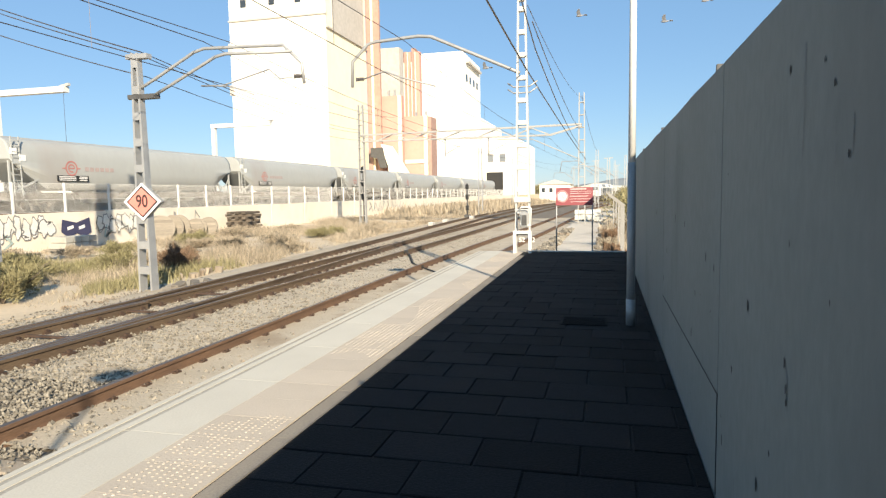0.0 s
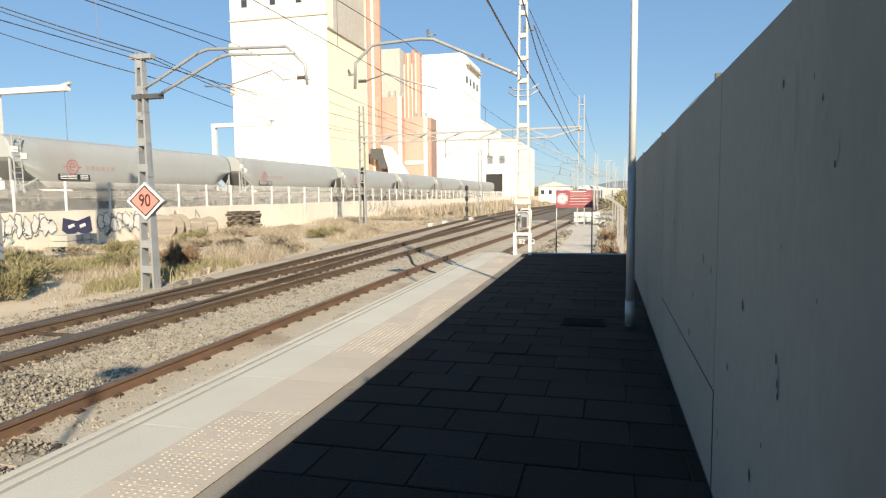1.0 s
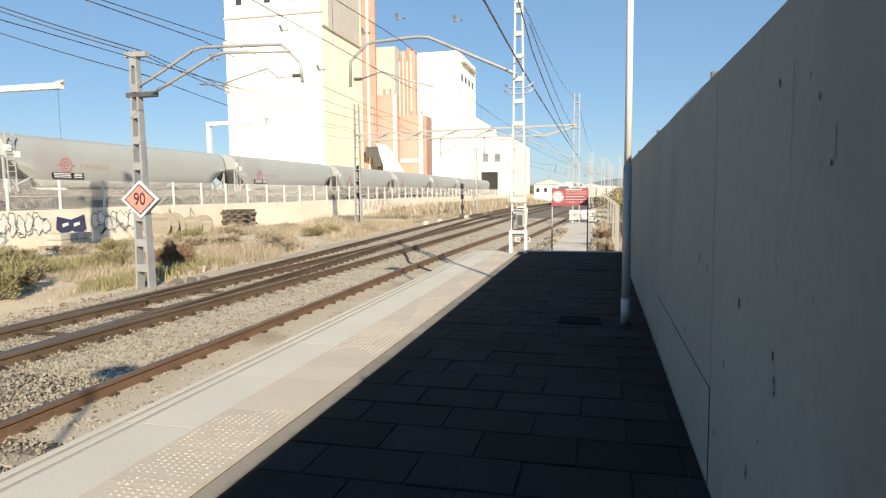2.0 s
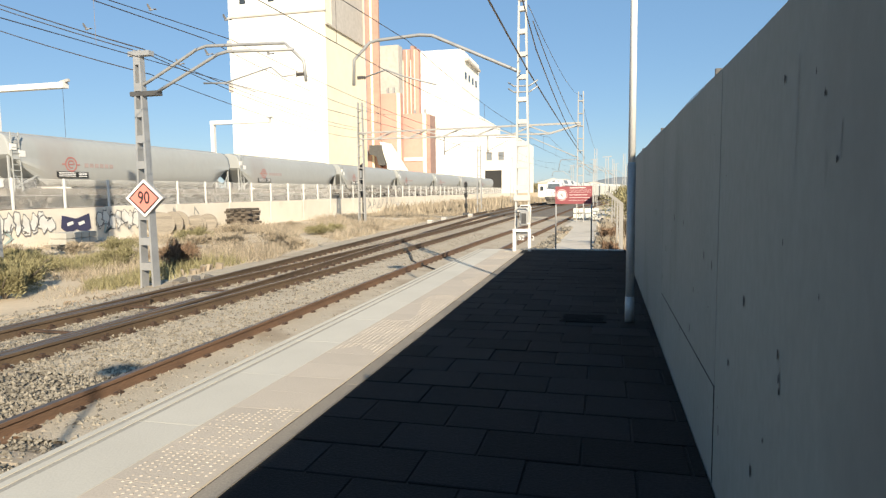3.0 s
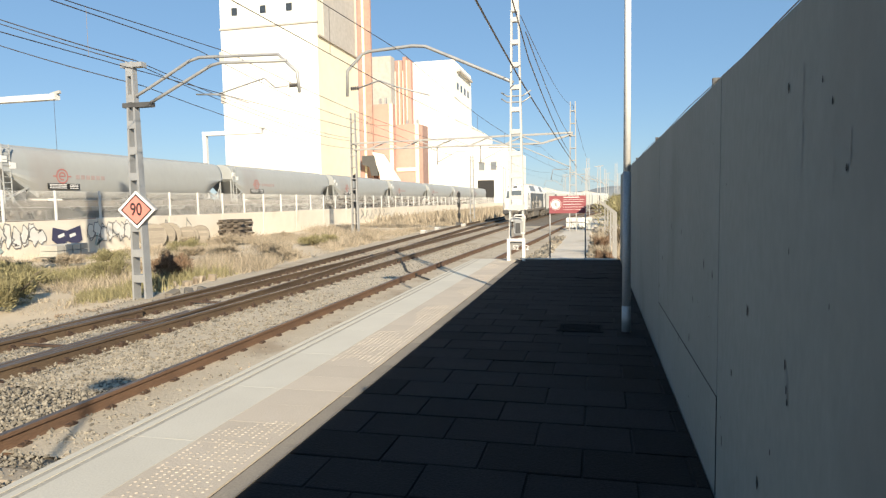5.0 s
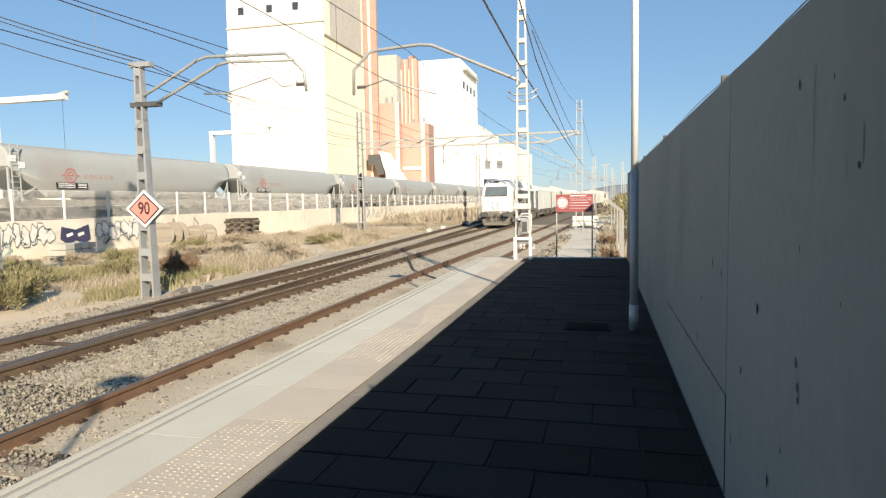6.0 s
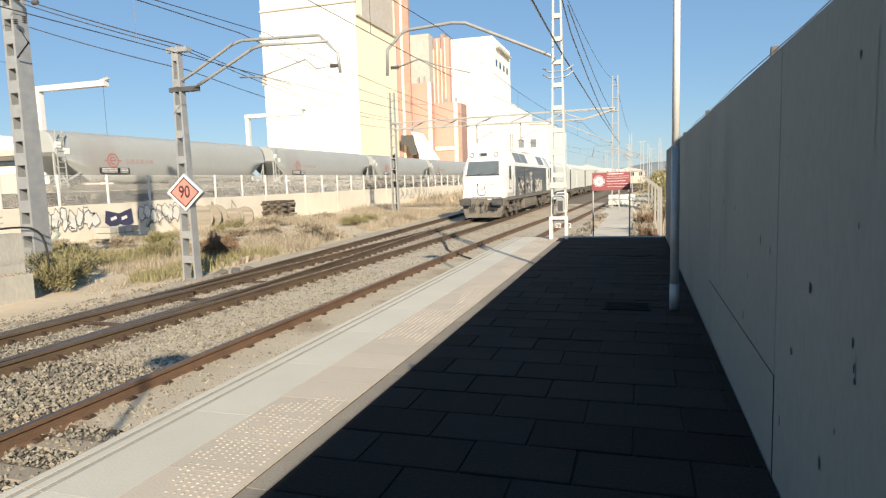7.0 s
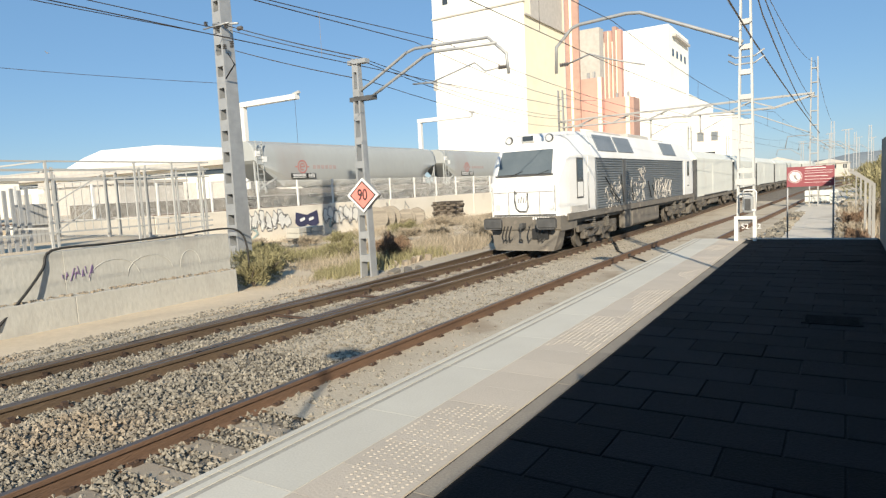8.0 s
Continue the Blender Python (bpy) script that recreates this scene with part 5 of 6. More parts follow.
        for x in (-1.1, 1.1):
            bm = bmesh.new()
            add_tube(bm, [(x, f(-0.03), 1.3), (x, f(-0.05), 1.6), (x, f(-0.03), 2.05)], 0.015, 5)
            part("handrail", bm, "galv", t)
        bm = bmesh.new()
        for x in (-0.55, 0.55):
            add_box(bm, x - 0.008, x + 0.008, min(f(-0.006), f(0.02)), max(f(-0.006), f(0.02)), 1.2, 1.86)
        add_box(bm, -1.1, 1.1, min(f(-0.008), f(0.02)), max(f(-0.008), f(0.02)), 1.15, 1.2)
        part("hatch_line", bm, "darkmetal", t)
        bm = bmesh.new()
        add_box(bm, -1.02, 1.02, min(f(0.04), f(0.1)), max(f(0.04), f(0.1)), 2.33, 2.39)
        part("windscreen_sill", bm, "darkmetal", t)
        bm = bmesh.new()
        add_box(bm, -1.08, 1.08, min(f(-0.006), f(0.02)), max(f(-0.006), f(0.02)), 1.86, 1.875)
        part("panel_line", bm, "darkmetal", t)
    # underframe, tanks and bogies
    box_part("frame", "underframe", t, -1.15, 1.15, 0.6, L - 0.6, 0.85, 1.13)
    box_part("fuel_tank", "underframe", t, -1.22, 1.22, 7.9, 12.3, 0.28, 1.0, bevel=0.08)
    for s in (-1, 1):
        box_part("equipment_box", "underframe", t, s * 1.15 - 0.12, s * 1.15 + 0.12, 6.6, 7.6, 0.3, 1.0, bevel=0.03)
        for k in range(3):
            box_part("step", "darkmetal", t, s * 1.2 - 0.1, s * 1.2 + 0.1, 2.35, 2.95, 0.35 + k * 0.25, 0.38 + k * 0.25)
    for ob in list(t.children):
        ob.data.transform(Matrix.Diagonal((1, 1, 1.08, 1)))
    wheel = wheelset_mesh()
    wheels = bogie(t, 3.9, wheel) + bogie(t, L - 3.9, wheel)
    return t, wheels


CAR_LEN, CAR_GAP = 14.6, 0.7


def make_cars():
    first = thing("box_wagon", "pale ribbed box wagon coupled behind the locomotive", "railway wagon", "box wagons of the train")
    L = CAR_LEN
    bm = bmesh.new()
    add_loft(bm, [[(-1.28, y, 1.0), (-1.28, y, 3.3), (-0.9, y, 3.75), (0.9, y, 3.75), (1.28, y, 3.3), (1.28, y, 1.0)] for y in (0.15, L - 0.15)])
    part("body", bm, "coach", first)
    for s in (-1, 1):
        box_part("door", "coach", first, s * 1.282 - 0.012, s * 1.282 + 0.012, 5.6, 9.0, 1.05, 3.0)
        box_part("door_rail", "darkmetal", first, s * 1.285 - 0.012, s * 1.285 + 0.012, 2.5, 12, 1.0, 1.05)
        box_part("end_pillar", "darkmetal", first, s * 1.2 - 0.1, s * 1.2 + 0.1, -0.02, 0.16, 0.9, 3.2)
    box_part("frame", "underframe", first, -1.2, 1.2, 0, L, 0.75, 1.0)
    box_part("equipment", "underframe", first, -1.1, 1.1, 5.5, 9.0, 0.35, 0.78, bevel=0.05)
    wheel = wheelset_mesh()
    bogie(first, 2.4, wheel, (-0.9, 0.9))
    bogie(first, L - 2.4, wheel, (-0.9, 0.9))
    return [first] + [copy_thing(first, Matrix()) for _ in range(5)]


def make_hoppers():
    """Grey hopper wagons standing on the yard siding."""
    rail_z = YARD_Z + 0.1
    t = tagged(new("railway_track"), "yard siding under the standing hopper wagons", "railway track", kind="structure")
    for s in (-1, 1):
        box_part("rail", "rail_side", t, -33.3 + s * 0.85 - 0.04, -33.3 + s * 0.85 + 0.04, -20, 220, YARD_Z - 0.02, rail_z)
    # added block, coloured dark so the gaps under the wagons look shaded
    bm = bmesh.new()
    add_box(bm, -38.5, -35.6, 20, 190, YARD_Z - 0.1, 1.62)
    tagged(part("loading_platform", bm, "underframe"), "low dark block added behind the siding to darken the gaps under the wagons", "platform", kind="structure")
    h = thing("hopper_wagon", "long grey bulk hopper wagon with a faded red emblem", "freight wagon", "standing hopper wagons")
    L = 21.6
    prof = [(0.55, 4.3), (0.85, 4.22), (1.08, 4.06), (1.25, 3.82), (1.36, 3.5), (1.41, 3.15), (1.42, 2.8), (1.42, 2.4), (1.39, 2.05), (1.32, 1.7), (1.2, 1.32)]
    bm = bmesh.new()
    rings = []
    for y, zb in ((0.08, 3.05), (0.3, 2.85), (2.7, 1.2), (L - 2.7, 1.2), (L - 0.3, 2.85), (L - 0.08, 3.05)):
        right = [(x, y, max(z, zb)) for x, z in prof]
        rings.append([(-x, yy, z) for x, yy, z in right][::-1] + right)
    add_loft(bm, rings)
    body = part("hopper_body", bm, "wagon", h, smooth=True)
    for f in body.data.polygons:
        f.use_smooth = abs(f.normal.y) < 0.2
    box_part("roof_walk", "truss", h, -0.4, 0.4, 0.6, L - 0.6, 4.29, 4.37)
    box_part("frame", "underframe", h, -1.2, 1.2, 0.0, L, 0.75, 1.17)
    for y0 in (0.0, L - 2.2):
        for s in (-1, 1):
            bm = bmesh.new()
            add_bar(bm, (s * 1.25, y0 + (0.2 if y0 == 0 else 2.0), 1.1), (s * 1.25, y0 + (0.2 if y0 == 0 else 2.0), 3.0), 0.1)
            add_bar(bm, (s * 1.25, y0 + (0.2 if y0 == 0 else 2.0), 1.1), (s * 1.25, y0 + (2.2 if y0 == 0 else 0.0), 2.0), 0.09)
            add_bar(bm, (s * 1.25, y0 + 1.1, 1.1), (s * 1.25, y0 + (0.2 if y0 == 0 else 2.0), 2.4), 0.07)
            part("end_brace", bm, "wagon", h)
        box_part("end_platform", "darkmetal", h, -1.25, 1.25, y0, y0 + 2.2, 1.18, 1.24)
        box_part("end_sheet", "darkmetal", h, -1.15, 1.15, y0 + (1.9 if y0 == 0 else 0.2), y0 + (2.0 if y0 == 0 else 0.3), 1.24, 1.75)
    bm = bmesh.new()
    for s in (-0.25, 0.25):
        add_bar(bm, (1.45, 0.55 + s, 1.0), (1.38, 0.55 + s, 4.3), 0.05)
    for k in range(10):
        add_bar(bm, (1.43, 0.3, 1.2 + k * 0.32), (1.43, 0.8, 1.2 + k * 0.32), 0.04)
    part("ladder", bm, "wagon", h)
    bm = bmesh.new()
    for a in range(24):
        u, v = a * math.tau / 24, (a + 1) * math.tau / 24
        bm.faces.new([bm.verts.new((1.437, 4.3 + r * math.cos(w), 2.65 + r * math.sin(w))) for r, w in ((0.46, u), (0.37, u), (0.37, v), (0.46, v))])
        if a not in (20, 21, 22, 23):
            bm.faces.new([bm.verts.new((1.437, 4.3 + r * math.cos(w), 2.65 + r * math.sin(w))) for r, w in ((0.26, u), (0.18, u), (0.18, v), (0.26, v))])
    for y0, y1 in ((3.62, 3.86), (4.1, 4.5), (4.74, 4.98)):
        add_box(bm, 1.43, 1.438, y0, y1, 2.61, 2.68)
    part("emblem", bm, "logo", h, "faded red ring emblem")
    bm = bmesh.new()
    for k in range(6):
        add_box(bm, 1.43, 1.437, 5.35 + k * 0.42, 5.65 + k * 0.42, 2.5, 2.76)
    part("faded_letter_bars", bm, "faint", h)
    for y0, z0 in ((0.75, 2.95), (0.2, 3.3)):
        box_part("end_plate", "white", h, 1.38, 1.44, y0, y0 + 0.4, z0, z0 + 0.35)
    box_part("data_panel", "black", h, 1.42, 1.436, 3.2, 5.6, 1.85, 2.2)
    bm = bmesh.new()
    for z in (1.93, 2.04, 2.13):
        add_box(bm, 1.436, 1.44, 3.35, 4.6, z - 0.025, z + 0.025)
        add_box(bm, 1.436, 1.44, 4.85, 5.5, z - 0.025, z + 0.025)
    part("data_bars", bm, "white", h)
    for y in (6.5, 9.5, 12.5, 15.2):
        bm = bmesh.new()
        add_loft(bm, [[(-1.0, y, 1.4), (1.0, y, 1.4), (1.0, y + 2.4, 1.4), (-1.0, y + 2.4, 1.4)], [(-0.8, y + 0.8, 0.5), (0.8, y + 0.8, 0.5), (0.8, y + 1.6, 0.5), (-0.8, y + 1.6, 0.5)]])
        part("discharge_chute", bm, "wagon", h)
    wheel = wheelset_mesh()
    bogie(h, 2.0, wheel, (-0.9, 0.9))
    bogie(h, L - 2.0, wheel, (-0.9, 0.9))
    h.matrix_basis = pose(-33.3, 28.2, rail_z)
    for k in (1, 2, 3, 4, 5, 6):
        copy_thing(h, pose(-33.3, 28.2 + k * 22.9, rail_z))


make_yard()
make_block()
make_masts()
make_wires()
make_lamps()
make_signs()
make_platform_bits()
make_buildings()
make_hills()
make_hoppers()
# ---------------------------------------------------------------- beyond the platform end
def make_path():
    bm = bmesh.new()
    rows = []
    for y, z, x0, x1 in ((16.72, -0.5, -2.4, 0.2), (24, -0.62, -2.5, -0.2), (34, -0.7, -2.5, -0.3), (52, -0.8, -2.3, -0.5), (70, -0.9, -1.2, 0.6), (95, -0.95, 0.6, 2.4)):
        rows.append([bm.verts.new(p) for p in ((x0 - 0.03, y, z - 0.6), (x0, y, z), (x1, y, z), (x1 + 0.3, y, z - 0.5))])
    for a, b in zip(rows, rows[1:]):
        for i in range(3):
            bm.faces.new((a[i], a[i + 1], b[i + 1], b[i]))
    tagged(part("path", bm, "path"), "pale worn concrete service path beyond the platform", "path", kind="structure")
    bm = bmesh.new()
    rng = random.Random(17)
    for k in range(700):
        s = rng.uniform(0.03, 0.11)
        side = rng.random() < 0.6
        y = rng.uniform(17, 40)
        x = rng.uniform(-2.4, -1.85) if side else rng.uniform(-0.35, 0.35)
        add_box(bm, -s, s, -s * rng.uniform(0.5, 1), s, -s * 0.5, s * rng.uniform(0.3, 0.7), pose(x, y, -0.5 - (y - 17) * 0.011 + rng.uniform(-0.03, 0.04), rng.uniform(0, 40), rng.uniform(0, 40), rng.uniform(0, 180)))
    tagged(part("rubble", bm, "stone"), "broken stones heaped along the service path", "rubble", kind="stuff")
    kerb = thing("platform_rail", "thin pale rail across the platform end", "rail")
    box_part("rail", "palemetal", kerb, -2.0, 0.5, PLAT_END - 0.06, PLAT_END, 0.0, 0.03)
    for k in range(3):
        c = thing("concrete_trough", "pale concrete trough cover lying by the track", "concrete slab", "trough covers", pose(-2.75, 18 + k * 2.3, -0.75, 0, 4, 6 * k))
        box_part("slab", "path", c, -0.25, 0.25, -0.8, 0.8, 0, 0.1, bevel=0.02)
    for i, (x, y, z, w) in enumerate(((-1.75, 52, -0.82, 3), (-0.6, 52.4, -0.82, 2), (-0.2, 49.5, -0.82, 1))):
        p = thing("block_pallet", "pallet of pale wrapped building blocks", "pallet", "pallets of blocks", pose(x, y, z))
        for k in range(3):
            box_part("runner", "wood", p, -0.6 + k * 0.5, -0.4 + k * 0.5, -0.5, 0.5, 0, 0.12)
        for r in range(2):
            for k in range(w):
                box_part("block", "coach", p, -0.62 + k * 0.44, -0.2 + k * 0.44, -0.5, 0.5, 0.13 + r * 0.42, 0.5 + r * 0.42, bevel=0.03)


def make_side_fence():
    f = thing("boundary_fence", "pale concrete fence posts with bent tops and mesh", "fence")
    for k, y in enumerate((18.6, 21.0, 25.0, 31.0, 41.0)):
        bm = bmesh.new()
        x = 0.5
        add_loft(bm, [[(x - 0.035, y - 0.035, -0.95), (x + 0.035, y - 0.035, -0.95), (x + 0.035, y + 0.035, -0.95), (x - 0.035, y + 0.035, -0.95)],
                      [(x - 0.032, y - 0.032, 1.12), (x + 0.032, y - 0.032, 1.17), (x + 0.032, y + 0.032, 1.17), (x - 0.032, y + 0.032, 1.12)],
                      [(x - 0.4, y - 0.035, 1.4), (x - 0.35, y - 0.035, 1.47), (x - 0.35, y + 0.035, 1.47), (x - 0.4, y + 0.035, 1.4)]])
        part("post", bm, "greypost", f)
    for z in (-0.6, -0.2, 0.2, 0.6, 1.0):
        bm = bmesh.new()
        add_bar(bm, (0.5, 18.6, z), (0.5, 52, z), 0.004)
        part("strand", bm, "palemetal", f)


# ---------------------------------------------------------------- vegetation
def blades(name, label, spots, material, seed, n_blade, height, spread, width, lean=0.6):
    """Clumps of narrow blades, one triangle each, at (x, y, scale)."""
    rng = np.random.default_rng(seed)
    sp = np.array(spots)
    n = len(sp) * n_blade
    base = np.repeat(sp, n_blade, 0)
    a, r = rng.random(n) * math.tau, spread * np.sqrt(rng.random(n)) * base[:, 2]
    bx, by = base[:, 0] + r * np.cos(a), base[:, 1] + r * np.sin(a)
    h = height * base[:, 2] * (0.45 + 0.75 * rng.random(n))
    b = rng.random(n) * math.tau
    w = width * base[:, 2] * (0.5 + rng.random(n))
    dx, dy = np.cos(b) * w, np.sin(b) * w
    la, lr = rng.random(n) * math.tau, lean * h * rng.random(n)
    z0 = np.full(n, LAND_Z - 0.03) + (base[:, 3] if sp.shape[1] > 3 else 0)
    v = np.stack([np.stack([bx - dx, by - dy, z0], -1), np.stack([bx + dx, by + dy, z0], -1),
                  np.stack([bx + lr * np.cos(la), by + lr * np.sin(la), z0 + h], -1)], 1).reshape(-1, 3)
    me = bpy.data.meshes.new(name)
    me.from_pydata(v.tolist(), [], np.arange(3 * n).reshape(-1, 3).tolist())
    me.materials.append(M[material])
    return tagged(new(name, me), label, "grass", kind="stuff")


def make_weeds():
    rng = random.Random(31)
    dry, green = [], []
    for k in range(7000):
        y = 13 + 100 * rng.random() ** 1.5
        left = -26.8
        right = glide(TRACK_THREE, y) - 3.0 - 1.2 * noise.noise((y * 0.25, 3, 0))
        x = left + (right - left) * rng.random() ** 0.75
        d = noise.noise((x * 0.22, y * 0.16, 1.7))
        if d < (-0.12 if y < 23 else -0.1 if y < 40 else -0.16):
            continue
        s = (0.55 + 0.9 * max(0, d)) * rng.uniform(0.6, 1.3)
        if y < 22 and x > -21 and noise.noise((x * 0.35, y * 0.35, 9)) > 0.0:
            green.append((x, y, s * 1.1))
        else:
            dry.append((x, y, s * (1.0 + y / 120)))
    blades("dry_grass", "dry straw-coloured weeds on the waste ground", dry, "weed", 1, 24, 0.38, 0.5, 0.014, 1.1)
    blades("green_weeds", "dusty green weeds on the waste ground", green, "weed_green", 2, 30, 0.42, 0.45, 0.016, 1.0)
    low = [(rng.uniform(-26.5, -12.8), 12.2 + 70 * rng.random() ** 1.4, rng.uniform(0.4, 1.0)) for _ in range(1500)]
    low = [(x, y, s) for x, y, s in low if x < glide(TRACK_THREE, y) - 2.2]
    blades("straw_stubble", "thin straw stubble on dry earth", low, "weed", 3, 14, 0.18, 0.5, 0.014, 1.2)
    far = [(rng.uniform(-26, -14), rng.uniform(70, 170), rng.uniform(1.2, 2.4)) for _ in range(700)]
    blades("far_grass", "distant dry grass beside the tracks", far, "weed", 5, 16, 0.6, 0.8, 0.05)
    edge = [(rng.uniform(0.0, 0.9), rng.uniform(17, 42), rng.uniform(0.6, 1.2), 0.1) for _ in range(220)]
    blades("verge_grass", "brown dry weeds along the boundary fence", edge, "weed", 6, 22, 0.6, 0.35, 0.018)


def make_shrub(x, y, h, r, material, label, seed, z=LAND_Z):
    rng = np.random.default_rng(seed)
    t = thing("shrub", label, "shrub", m=pose(x, y, z))
    bm = bmesh.new()
    for k in range(7):
        a = k * 0.9
        add_tube(bm, [(0, 0, 0), (r * 0.4 * math.cos(a), r * 0.4 * math.sin(a), h * 0.45), (r * 0.75 * math.cos(a + 0.3), r * 0.75 * math.sin(a + 0.3), h * 0.8)], [0.03, 0.02, 0.008], 5)
    part("stem", bm, "darkwood", t)
    n = 3600 if r > 1.3 else 7000
    fine = 1.0 if r > 1.3 else 0.55
    d = rng.normal(size=(n, 3))
    d /= np.linalg.norm(d, axis=1)[:, None]
    q = d * (rng.random(n) ** 0.4)[:, None] * (0.7 + 0.6 * np.sin(d[:, :1] * 5 + seed) * np.cos(d[:, 1:2] * 4))
    c = q * np.array([r, r, h * 0.5]) + np.array([0, 0, h * 0.52])
    u = rng.normal(size=(n, 3)) * 0.016 * fine * max(1, r * 0.8)
    w = rng.normal(size=(n, 3)) * 0.07 + d * 0.1
    v = np.stack([c - u, c + u, c + (w + [0, 0, 0.1]) * fine * max(1, r * 0.7)], 1).reshape(-1, 3)
    raw("foliage", v.tolist(), np.arange(3 * n).reshape(-1, 3).tolist(), material, t)


def make_waste_things():
    for i, (x, y, h, r, m, label) in enumerate((
            (-14.4, 18.9, 0.9, 0.7, "rust_weed", "dark brown dry shrub beside the mast"), (-14.9, 19.8, 0.8, 0.6, "shrub", "dark leafless shrub beside the mast"),
            (-14.4, 12.4, 0.75, 0.55, "weed_green", "dusty olive shrub at the end of the low wall"), (-15.2, 13.6, 0.8, 0.75, "weed_green", "dusty shrub in the shade by the low wall"), (-16.6, 14.6, 0.85, 1.0, "weed_green", "dusty green shrub by the low wall"),
            (-17.8, 16.2, 0.75, 1.0, "weed_green", "dusty green shrub on waste ground"), (-15.6, 28.0, 0.9, 0.9, "weed", "brown dry shrub on waste ground"), (-14.6, 26.8, 0.8, 0.8, "weed", "brown dry shrub on waste ground"),
            (0.9, 30.0, 1.2, 0.7, "shrub", "dark shrub along the boundary fence"), (0.2, 25.5, 0.7, 0.5, "weed", "brown dry shrub by the service path"),
            (1.6, 48.0, 2.6, 1.6, "weed_green", "green shrub behind the boundary fence"), (2.4, 60.0, 3.2, 2.2, "weed_green", "green shrub behind the boundary fence"), (3.5, 75, 3.5, 2.6, "weed_green", "green shrub behind the boundary fence"),
            (5, 98, 4.0, 3.2, "weed_green", "green shrub far along the tracks"))):
        make_shrub(x, y, h, r, m, label, 40 + i)
    rng = random.Random(19)
    for i in range(16):
        y = 17.5 + 30 * rng.random() ** 1.3
        x = rng.uniform(-25.5, glide(TRACK_THREE, y) - 3.6)
        make_shrub(x, y, rng.uniform(0.4, 0.75), rng.uniform(0.6, 1.15), "weed" if i % 3 else "weed_green", "low bushy dry weed clump on waste ground" if i % 3 else "low dusty green weed clump on waste ground", 120 + i)
    for i, (x, y, h, r) in enumerate(((0.2, 17.5, 0.42, 0.34), (0.26, 19.2, 0.6, 0.3), (0.2, 21.6, 0.5, 0.34), (0.22, 26.5, 0.7, 0.4))):
        make_shrub(x, y, h, r, "rust_weed", "dry reddish-brown shrub against the fence posts", 90 + i, -0.72)
    rng = random.Random(51)
    p = thing("concrete_pile", "pile of broken white concrete pieces near the track", "rubble pile", m=pose(-12.85, 18.2, LAND_Z))
    for k in range(11):
        s = rng.uniform(0.06, 0.13)
        box_part("piece", "sleeper", p, -s * 0.5, s * 0.5, -s, s, -0.03, rng.uniform(0.1, 0.24), bevel=0.015, m=pose(rng.uniform(-0.15, 0.15), -0.9 + k * 0.18, 0, rng.uniform(-14, 14), rng.uniform(-14, 14), rng.uniform(0, 90)))
    for k in range(3):
        b = thing("concrete_chunk", "broken grey concrete chunk by the mast foot", "rubble", "chunks by the mast foot", pose(-11.55 + 0.25 * k, 15.3 + 0.35 * k, LAND_Z, 0, 0, 40 * k))
        bm = bmesh.new()
        add_box(bm, -0.12, 0.12, -0.2, 0.2, -0.05, 0.18, pose(0, 0, 0, 12, 8), bevel=0.03)
        part("chunk", bm, "underframe", b)
    # cable drums against the yard wall
    for label, y, x, r, lean in (("large wooden cable drum leaning at the yard wall", 33.4, -26.4, 0.75, 12), ("pale wooden cable drum side-on at the yard wall", 34.7, -26.3, 0.75, -35), ("weathered wooden cable drum on the ground", 36.3, -26.0, 0.6, -20), ("weathered wooden cable drum on the ground", 37.6, -26.0, 0.62, -10)):
        d = thing("cable_drum", label, "cable drum", "cable drums", pose(x, y, LAND_Z + r, 0, 0, lean - 50))
        for s in (-0.35, 0.35):
            bm = bmesh.new()
            add_tube(bm, [(s - 0.03, 0, 0), (s + 0.03, 0, 0)], r, 24)
            fl = part("flange", bm, "wood", d)
            for k in range(5):
                box_part("plank", "wood", fl, s + 0.031 * (1 if s > 0 else -1) - 0.006, s + 0.031 * (1 if s > 0 else -1) + 0.006, -r * 0.8, r * 0.8, -r * 0.62 + k * r * 0.26, -r * 0.62 + k * r * 0.26 + r * 0.22)
        bm = bmesh.new()
        add_tube(bm, [(-0.33, 0, 0), (0.33, 0, 0)], r * 0.55, 18)
        part("core", bm, "darkwood", d)
    s = thing("sleeper_stack", "stack of dark old timber sleepers by the yard wall", "timber stack", m=pose(-25.6, 41.4, LAND_Z))
    for r in range(8):
        for k in range(3 if r % 2 else 2):
            if r % 2:
                box_part("timber", "darkwood", s, -0.8 + k * 0.6, -0.5 + k * 0.6, -1.0 + rng.uniform(-0.12, 0.1), 1.0 + rng.uniform(-0.1, 0.15), r * 0.19, r * 0.19 + 0.17, bevel=0.01)
            else:
                box_part("timber", "darkwood", s, -1.0 + rng.uniform(-0.1, 0.1), 1.0 + rng.uniform(-0.1, 0.1), -0.75 + k * 1.1, -0.45 + k * 1.1, r * 0.19, r * 0.19 + 0.17, bevel=0.01)
    s = thing("brick_pallet", "pallet of pale bricks in front of the graffiti", "pallet", m=pose(-25.9, 26.3, LAND_Z))
    box_part("pallet_deck", "wood", s, -0.7, 0.7, -1.2, 1.2, 0, 0.14)
    for k in range(4):
        for r in range(2):
            box_part("brick_block", "oldwall", s, -0.5, 0.5, -1.0 + k * 0.5, -0.53 + k * 0.5, 0.15 + r * 0.3, 0.43 + r * 0.3, bevel=0.02)
